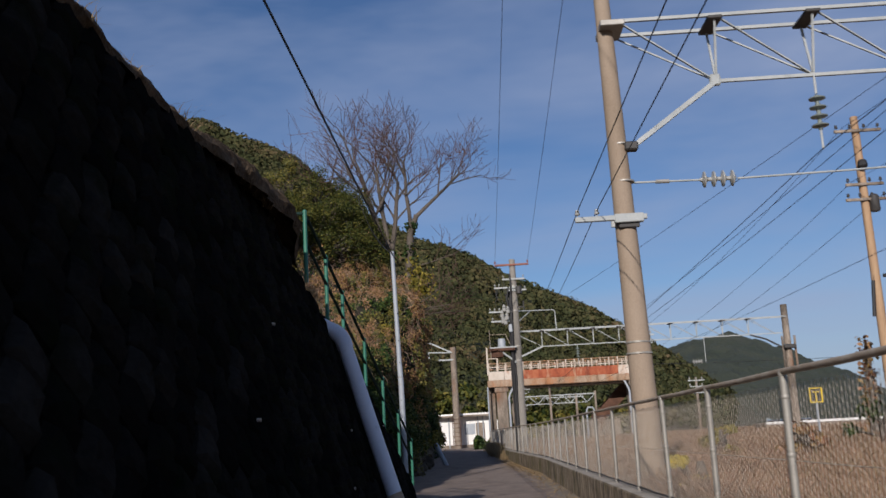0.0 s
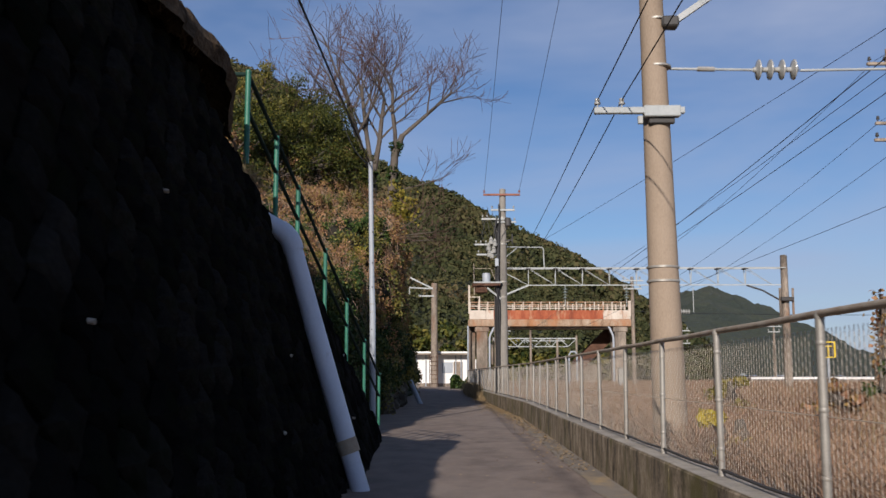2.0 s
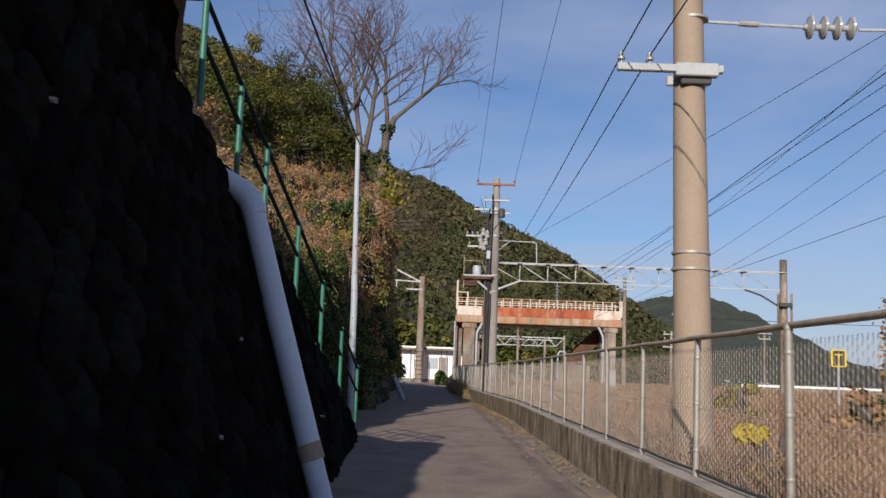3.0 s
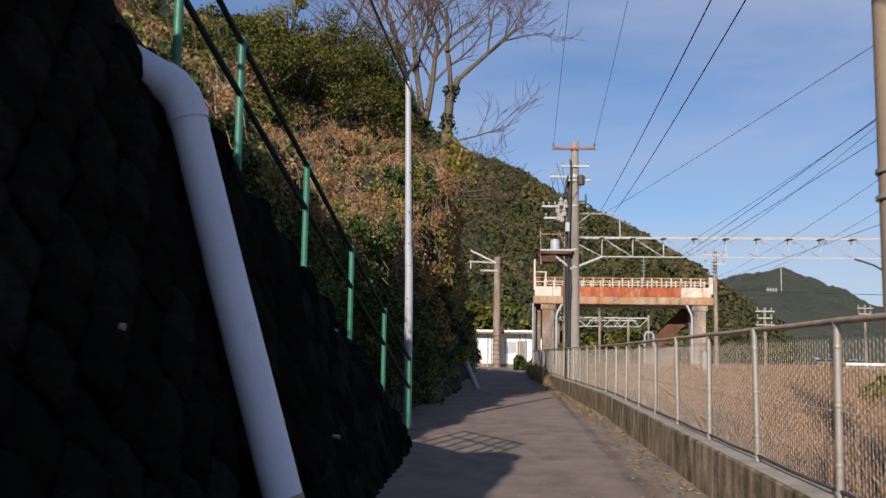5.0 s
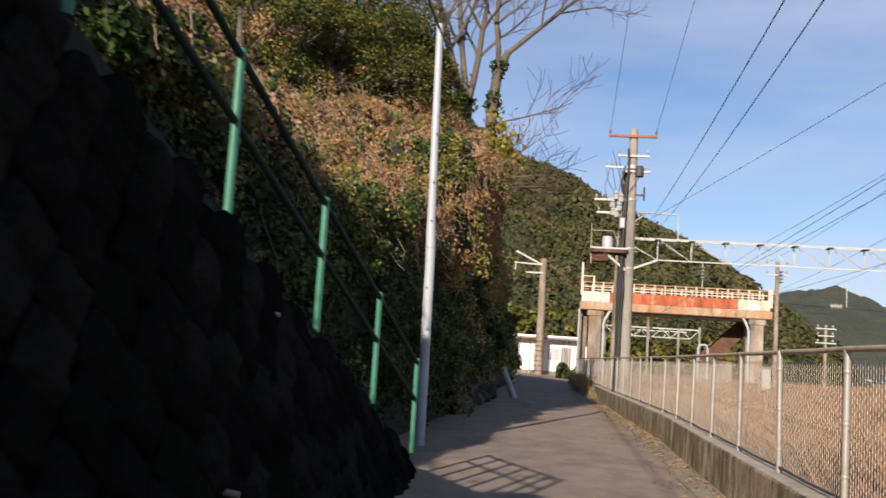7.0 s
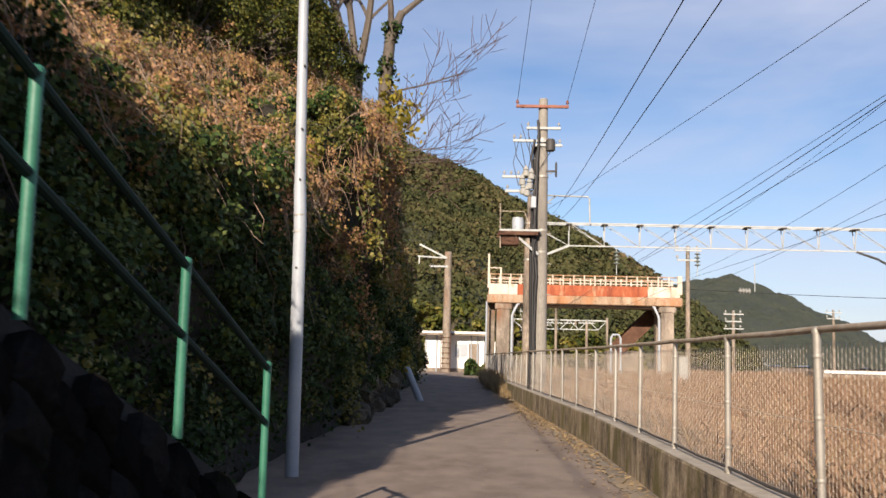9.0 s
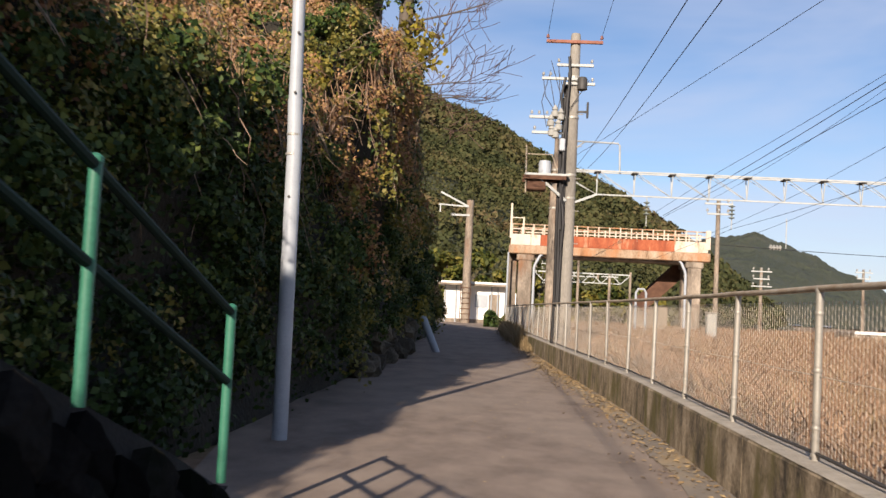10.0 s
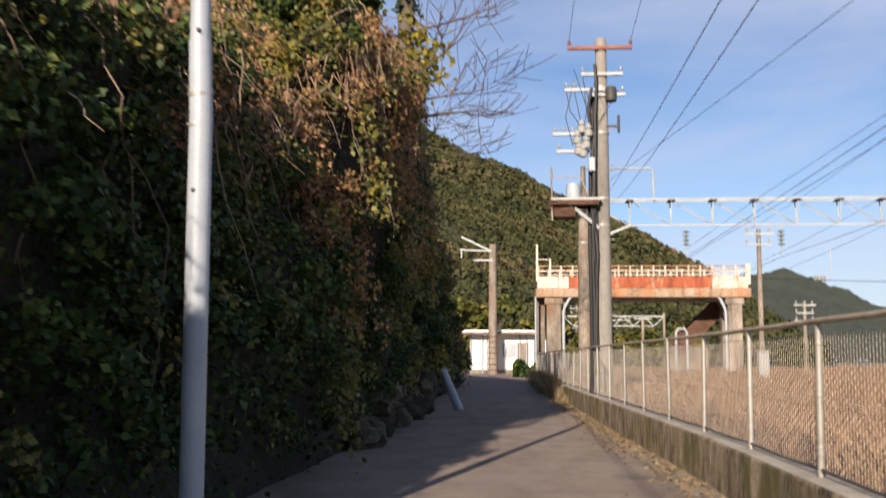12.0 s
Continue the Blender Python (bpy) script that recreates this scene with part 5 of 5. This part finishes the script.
def wire(name, a, b, sag, r=0.008, label="thin black overhead wire", n=24):
    a, b = Vector(a), Vector(b)
    pts = [a.lerp(b, i / n) - Vector((0, 0, sag * 4 * (i / n) * (1 - i / n))) for i in range(n + 1)]
    ob = part(name, Mesh().tube(pts, r, 5, caps=False), M_CABLE)
    return tagged(ob, label, "cable", group="overhead wires")


def build_wires():
    # two service wires over the low arm of the big pole
    for x0, xa, xb, zb, sag in ((2.34, 3.3, 3.6, 7.25, 0.25), (2.62, 3.9, 4.08, 7.22, 0.32)):
        wire("power_wire", (x0, 14.8, 4.43), (xb, 56.0, zb), sag, 0.007)
        wire("power_wire", (x0, 14.8, 4.43), (xa, -16, 6.6), 0.1, 0.007)
    for x0, x1, z1 in ((1.69, 1.5, 11.1), (3.08, 2.8, 13.95)):
        wire("power_wire", (x0, 42, 8.55), (x1, -16, z1), 0.5, 0.006)
    wire("power_wire", (3.2, 52.8, 7.1), (13.0, 2.0, 9.1), 0.3, 0.007)
    wire("service_cable", (-1.3, 25.6, 6.05), (-2.47, -12, 8.9), 0.05, 0.018, "thick black service cable to a white pole")
    wire("service_cable", (-1.3, 25.6, 6.05), (-4.2, 41, 12.5), 0.6, 0.012, "black service cable up into the tree")
    # contact and messenger wires along the tracks
    for x, za, xf, zb in ((6.0, 5.18, 5.97, 4.72), (7.22, 5.6, 6.86, 5.2), (10.4, 5.18, 9.08, 4.72), (8.6, 6.9, 8.4, 6.7)):
        wire("catenary_wire", (x, 15, za), (xf, 52.8, zb), 0.15, 0.007, "dark catenary wire along the tracks")
        wire("catenary_wire", (x, 15, za), (x + 0.6, -14, za + 0.3), 0.15, 0.007, "dark catenary wire along the tracks")
        wire("catenary_wire", (xf, 52.8, zb), (xf - 1.2, 112, zb - 0.2), 0.3, 0.008, "dark catenary wire along the tracks")
    for z, x0 in ((10.5, 13.0), (8.7, 13.1), (8.2, 14.0)):
        wire("power_wire", (x0, 31.85, z), (x0 - 1.0, 70, z - 2.6), 0.5, 0.008)
        wire("power_wire", (x0, 31.85, z), (x0 + 3.5, -10, z + 1.2), 0.5, 0.008)
    st = thing("strain_insulator", "row of four pale porcelain discs on a strain wire", "insulator")
    m = Mesh()
    insulator(m, (17.6, 79.0, 6.13), (1, 0.2, 0), 1.5, 4)
    part("disc_row", m, M_PORCELAIN, st, smooth=True)
    part("hanger", Mesh().tube([(18.7, 79.2, 6.1), (18.7, 79.2, 8.0)], 0.03, 6), M_TRUSS, st)
    wire("strain_wire", (13.6, 78, 6.1), (40, 84, 6.2), 0.15, 0.02, "pale strain wire with a row of insulators")


# ---- trees and plants ----
def limb(m, tw, r, p, d, length, rad, depth, spread=0.55):
    """A branch with its side branches, growing thinner."""
    p, d = Vector(p), Vector(d).normalized()
    pts, rads = [p.copy()], [rad]
    n = 4
    for i in range(n):
        d = (d + Vector((r.uniform(-1, 1), r.uniform(-1, 1), r.uniform(-0.5, 0.9))) * 0.16).normalized()
        p = p + d * length / n
        pts.append(p.copy())
        rads.append(rad * (1 - 0.45 * (i + 1) / n))
        if depth > 0 and i >= 1:
            for _ in range(2):
                side = Vector((r.uniform(-1, 1), r.uniform(-1, 1), r.uniform(-0.35, 0.8))).normalized()
                limb(m, tw, r, p, (d + side * spread * 1.5).normalized(), length * r.uniform(0.5, 0.72), rads[-1] * r.uniform(0.5, 0.65), depth - 1, spread)
    (m if rad > 0.022 else tw).tube(pts, [max(q, 0.007) for q in rads], 7 if rad > 0.05 else (5 if rad > 0.022 else 3), caps=False)


def build_bare_tree():
    t = thing("bare_tree", "leafless grey tree with ivied forked trunk on the bank", "tree")
    r = random.Random(21)
    m, tw = Mesh(), Mesh()
    bx, by = -2.62, 40.2
    bz = 7.2
    m.tube([(bx - 0.35, by, bz - 1.6), (bx - 0.2, by, bz - 0.3), (bx - 0.04, by, bz + 0.8), (bx, by, bz + 1.6)], [0.3, 0.27, 0.22, 0.19], 10)
    for d, ln_, rad in (((0.3, 0.05, 1.0), 3.0, 0.12), ((-0.45, 0.1, 1.0), 3.4, 0.14), ((-0.12, -0.1, 1.0), 3.5, 0.11), ((-1.15, 0.0, 0.75), 3.3, 0.11)):
        limb(m, tw, r, (bx, by, bz + 1.4), d, ln_ * 1.1, rad, 3, 0.72)
    # the second stem, rising beside it and leaning out over the lane
    m.tube([(-1.95, by - 0.1, bz - 1.3), (-1.82, by - 0.1, bz), (-1.84, by - 0.1, bz + 1.2), (-1.74, by - 0.1, bz + 2.5), (-1.45, by - 0.1, bz + 3.2)], [0.24, 0.2, 0.17, 0.14, 0.1], 10)
    for p0, d, ln_, rad in (((-1.45, by - 0.1, bz + 3.15), (0.75, 0.1, 0.62), 2.7, 0.085), ((-1.72, by - 0.1, bz + 2.6), (0.1, 0.1, 1.0), 2.9, 0.09), ((-1.8, by - 0.1, bz + 1.0), (1.0, -0.1, 0.22), 2.0, 0.03)):
        limb(m, tw, r, p0, d, ln_, rad, 3 if rad > 0.05 else 2, 0.66)
    part("trunk", m, M_BARK, t, smooth=True)
    tagged(part("twig_spray", tw, M_TWIG, t), kind="stuff")
    n = 1700
    a = rng.uniform(0, 2 * np.pi, n)
    h = rng.uniform(-0.9, 2.9, n)
    second = rng.random(n) > 0.4
    cx = np.where(second, -1.83 + np.clip(h - 1.8, 0, 9) * 0.16, bx - 0.12 + np.clip(h, -1, 1) * 0.1)
    rad = rng.uniform(0.08, 0.2, n) * np.where(second, 1.0, 1.3) * (1 + 0.5 * np.sin(h * 5.0))
    c = np.stack([cx + np.cos(a) * rad, by - 0.1 + np.sin(a) * rad, bz + np.where(second, h, np.minimum(h, 1.7))], axis=1)
    v, q = leaf_quads(c, rng.uniform(0.06, 0.12, n))
    part("ivy", np_mesh("ivy", v, q, M_IVY), None, t, "dark ivy round the trunk")
    c2 = np.concatenate([np.array([x, by - 0.4, z]) + rng.normal(size=(k, 3)) * np.array([0.2, 0.14, 0.3]) for x, z, k in ((-1.6, bz + 0.7, 120), (-1.45, bz + 0.1, 150), (-1.85, bz - 0.3, 110), (-1.1, bz + 0.4, 40), (-2.5, bz + 0.2, 50))])
    v, q = leaf_quads(c2, rng.uniform(0.08, 0.15, len(c2)))
    part("yellow_foliage", np_mesh("yellow_foliage", v, q, M_YELLOWLEAF), None, t, "yellow autumn leaves")
    # bare shrub leaning over the lane
    s = thing("bare_shrub", "leafless reddish shrub leaning out from the bank", "shrub")
    tw2 = Mesh()
    for k in range(5):
        y = 37.0 + k * 1.1
        b = Vector(bank_point(y, 0.98)) + Vector((0, 0, -0.1))
        m2 = Mesh()
        limb(m2, tw2, r, b, (1.0, r.uniform(-0.3, 0.3), 0.22 - 0.14 * k), 1.5, 0.024, 2, 0.7)
        part("stem", m2, M_BARK, s)
    tagged(part("twig_spray", tw2, M_TWIG, s), kind="stuff")


def foliage_tree(x, y, z, h, rad, material, label, name="evergreen_tree", n_clump=26, per=300, leaf=(0.032, 0.07), group="trees on the bank"):
    t = thing(name, label, "tree", group)
    r = random.Random(int(x * 91 + y * 17))
    m = Mesh()
    m.tube([(x, y, z - 0.6), (x + r.uniform(-0.2, 0.2), y, z + h * 0.45), (x + r.uniform(-0.4, 0.4), y, z + h * 0.85)], [0.16, 0.1, 0.04], 7)
    cs, ns = [], []
    for k in range(n_clump):
        a, e = r.uniform(0, 6.28), r.uniform(0.12, 1.0)
        rr = rad * math.sqrt(1 - (e - 0.4) ** 2 * 1.6) * r.uniform(0.35, 0.95)
        c = np.array([x + rr * math.cos(a), y + rr * math.sin(a), z + h * e * 0.92])
        m.tube([(x, y, z + h * e * 0.55), tuple(c)], [0.045, 0.015], 5, caps=False)
        d = unit(rng.normal(size=(per, 3)))
        cr = rad * r.uniform(0.2, 0.44)
        cs.append(c + d * cr * rng.uniform(0.35, 1.05, (per, 1)) * np.array([1, 1, 0.75]))
        ns.append(d + np.array([0, 0, 0.5]))
    cs, ns = np.concatenate(cs), np.concatenate(ns)
    v, q = leaf_quads(cs, rng.uniform(*leaf, len(cs)), ns, flat=0.8, long=1.5)
    part("trunk", m, M_BARK, t)
    part("crown", np_mesh("crown", v, q, material), None, t)


def build_bank_trees():
    r = random.Random(12)
    for i in range(24):
        y = 37 + i * 1.06 + r.uniform(-1, 1)
        s = r.uniform(1.95, 2.5)
        x, y, z = bank_point(y, s)
        foliage_tree(x, y, z - 0.3, r.uniform(2.2, 4.0), r.uniform(1.2, 2.0), M_EVERGREEN if i % 4 else M_YELLOWGREEN, "dense dark evergreen tree on the bank top")
    for i in range(13):
        y = 30.5 + i * 0.85
        x, y, z = bank_point(y, r.uniform(1.95, 2.25))
        foliage_tree(x - 0.9, y, z - 0.5, r.uniform(2.4, 3.4), r.uniform(1.1, 1.6), M_EVERGREEN, "dense dark evergreen tree on the bank top")
    for i in range(18):
        y = 25 + i * 0.9 + r.uniform(-0.5, 0.5)
        x, y, z = bank_point(y, r.uniform(2.0, 2.6))
        foliage_tree(x, y, z - 0.2, r.uniform(0.8, 1.6), r.uniform(0.8, 1.3), M_YELLOWGREEN if i % 3 else M_DRYLEAF, "low yellow green scrub on the bank top", "shrub", 12, 230, (0.035, 0.075), "scrub on the bank top")
    for i in range(16):
        y = 46 + i * 1.6
        s = r.uniform(0.9, 1.6)
        x, y, z = bank_point(y, s)
        foliage_tree(x, y, z - 0.3, r.uniform(1.4, 2.4), r.uniform(0.9, 1.4), M_YELLOWGREEN if i % 3 else M_DRYLEAF, "rounded shrub with green and yellowing leaves", "shrub", 12, 150, (0.07, 0.13), "shrubs along the bank")
    for i in range(9):
        x, y = -4.6 - 0.75 * i + r.uniform(-0.4, 0.4), 67.5 + i * 1.15
        foliage_tree(x - 0.6, y, 0.4, r.uniform(3.4, 5.4), r.uniform(1.3, 1.9), M_EVERGREEN if i % 3 == 1 else M_YELLOWGREEN, "yellowing leafy bush where the bank ends", "bush", 16, 170, (0.1, 0.18), "bushes past the bank")
    for i in range(14):
        az = -9 + i * 1.25
        x, y, z = hill_point(az, 0.0)
        foliage_tree(x, y - 4, max(0.3, z - 1), r.uniform(4, 7), r.uniform(2.2, 3.2), M_YELLOWGREEN if i % 2 else M_EVERGREEN, "broad tree with yellow green leaves at the hill foot", "tree", 14, 90, (0.3, 0.5), "trees at the hill foot")


def build_field_plants():
    n = 76000
    u = rng.random(n)
    y = 2 + 75 * u ** 1.35
    x = np.array([fence_x(v) for v in y]) + 0.35 + rng.random(n) ** 1.3 * (4 + y * 0.35)
    h = np.array([0.22 + 0.32 * max(0, noise.noise((a * 0.35, b * 0.35, 0)) + 0.5) for a, b in zip(x, y)]) * rng.uniform(0.6, 1.25, n)
    v, q = grass_blades(np.stack([x, y, np.full(n, 0.42)], axis=1), h, 0.006 + 0.00018 * y[:, None], 0.75)
    tagged(new("dry_grass", np_mesh("dry_grass", v, q, M_DRYGRASS)), "tall dry brown weeds filling the field", "grass", kind="stuff")
    # far field clumps
    n = 26000
    y = rng.uniform(25, 130, n)
    x = 6 + rng.random(n) * (8 + y * 0.55)
    v, q = grass_blades(np.stack([x, y, np.full(n, 0.4)], axis=1), rng.uniform(0.2, 0.5, n), 0.03, 0.9)
    tagged(new("far_grass", np_mesh("far_grass", v, q, M_DRYGRASS)), "dry grass and reeds farther across the field", "grass", kind="stuff")
    # straw tufts along the kerb and fallen leaves
    n = 5200
    y = np.concatenate([rng.normal(53.5, 2.0, 2000), rng.normal(60, 2.5, 2200), rng.uniform(46, 66, 1000)])
    x = np.array([fence_x(v) for v in y]) - 0.15 - np.abs(rng.normal(0, 0.16, n))
    z = np.array([gz(v) for v in y])
    v, q = grass_blades(np.stack([x, y, z], axis=1), rng.uniform(0.2, 0.75, n) * np.clip((y - 43) / 9, 0.1, 1.0), 0.011, 0.45)
    tagged(new("straw_tufts", np_mesh("straw_tufts", v, q, M_TUFT)), "straw coloured grass tufts along the kerb", "grass", kind="stuff")
    n = 4200
    y = np.concatenate([rng.uniform(16, 50, 1600), rng.normal(37, 6, 2600)])
    x = np.array([fence_x(v) for v in y]) - 0.17 - np.abs(rng.normal(0, 0.26, n))
    z = np.array([gz(v) for v in y]) + 0.018
    v, q = leaf_quads(np.stack([x, y, z], axis=1), rng.uniform(0.015, 0.045, n), np.tile([0, 0, 1.0], (n, 1)), flat=0.3)
    tagged(new("fallen_leaves", np_mesh("fallen_leaves", v, q, M_LITTER)), "scattered straw coloured fallen leaves along the lane edge", "leaves", kind="stuff")
    # dry stalks along the crest of the stone wall
    n = 2600
    y = np.concatenate([rng.uniform(3, 12.3, 1900), rng.normal(13.6, 0.35, 700)])
    x = np.array([wall_x(v, lin(v, WALL_TOP)) for v in y]) - rng.uniform(-0.08, 0.35, n)
    z = np.array([lin(v, WALL_TOP) for v in y]) - 0.05
    keep = np.array([noise.noise((v * 1.3, 0, 31)) + 0.25 * rng.random() > 0.12 or v > 12.6 for v in y])
    v, q = grass_blades(np.stack([x, y, z], axis=1)[keep], rng.uniform(0.03, 0.14, n)[keep], 0.005, 1.2)
    tagged(new("crest_grass", np_mesh("crest_grass", v, q, M_TUFT)), "dry straw stalks hanging over the wall top", "grass", kind="stuff")
    n = 260
    y = rng.uniform(14, 40, n)
    x = rng.uniform(-0.6, 2.2, n)
    v, q = leaf_quads(np.stack([x, y, np.full(n, gz(20) + 0.03)], axis=1), rng.uniform(0.012, 0.03, n), np.tile([0, 0, 1.0], (n, 1)), flat=0.2)
    tagged(new("leaf_litter", np_mesh("leaf_litter", v, q, M_LITTER)), "a few dry leaves lying on the asphalt", "leaves", kind="stuff")
    for x, y, h, rad, material, label in ((3.32, 13.5, 0.55, 0.24, M_YELLOWFLOWER, "bright yellow flowering weed behind the fence"), (10.6, 25.5, 1.4, 1.0, M_IVY, "green bush in the dry field"),
                                          (12.2, 26.5, 1.3, 1.1, M_EVERGREEN, "green bush in the dry field"), (7.0, 20.0, 0.8, 0.7, M_DRYLEAF, "brown withered shrub in the field"), (6.2, 24.0, 0.9, 0.7, M_YELLOWLEAF, "yellowing shrub in the dry field")):
        foliage_tree(x, y, 0.4, h, rad, material, label, "bush", 7, 70, (0.05, 0.11), "bushes in the field")


def build_rocks():
    r = random.Random(77)
    for i in range(26):
        y = 33 + i * 0.42 + r.uniform(-0.15, 0.15)
        rad = r.uniform(0.16, 0.34)
        z = gz(y) + r.uniform(0.05, 0.75)
        x = smooth_steps(y, BANK_BASE) + 0.26 - z * 0.2
        bm = bmesh.new()
        bmesh.ops.create_icosphere(bm, subdivisions=2, radius=rad)
        for v in bm.verts:
            v.co *= 1 + 0.6 * noise.noise(v.co * 4.5 + Vector((i * 7.1, 0, 0)))
            v.co.x *= 0.7
        me = bpy.data.meshes.new("rock")
        bm.to_mesh(me)
        bm.free()
        me.materials.append(M_ROCK)
        ob = new("rock", me)
        ob.matrix_basis = pose(x, y, z, r.uniform(0, 90), r.uniform(0, 90), r.uniform(0, 90))
        tagged(ob, "rough tan rock at the foot of the bank", "rock", group="rocks at the bank foot")


build_gantry_pole()
build_second_gantry()
build_line_pole()
build_right_posts()
build_footbridge()
build_far_building()
build_rail()
build_white_pole()
build_drain_pipes()
build_wires()
build_bank_plants()
build_bare_tree()
build_bank_trees()
build_field_plants()
build_rocks()
build_fence()
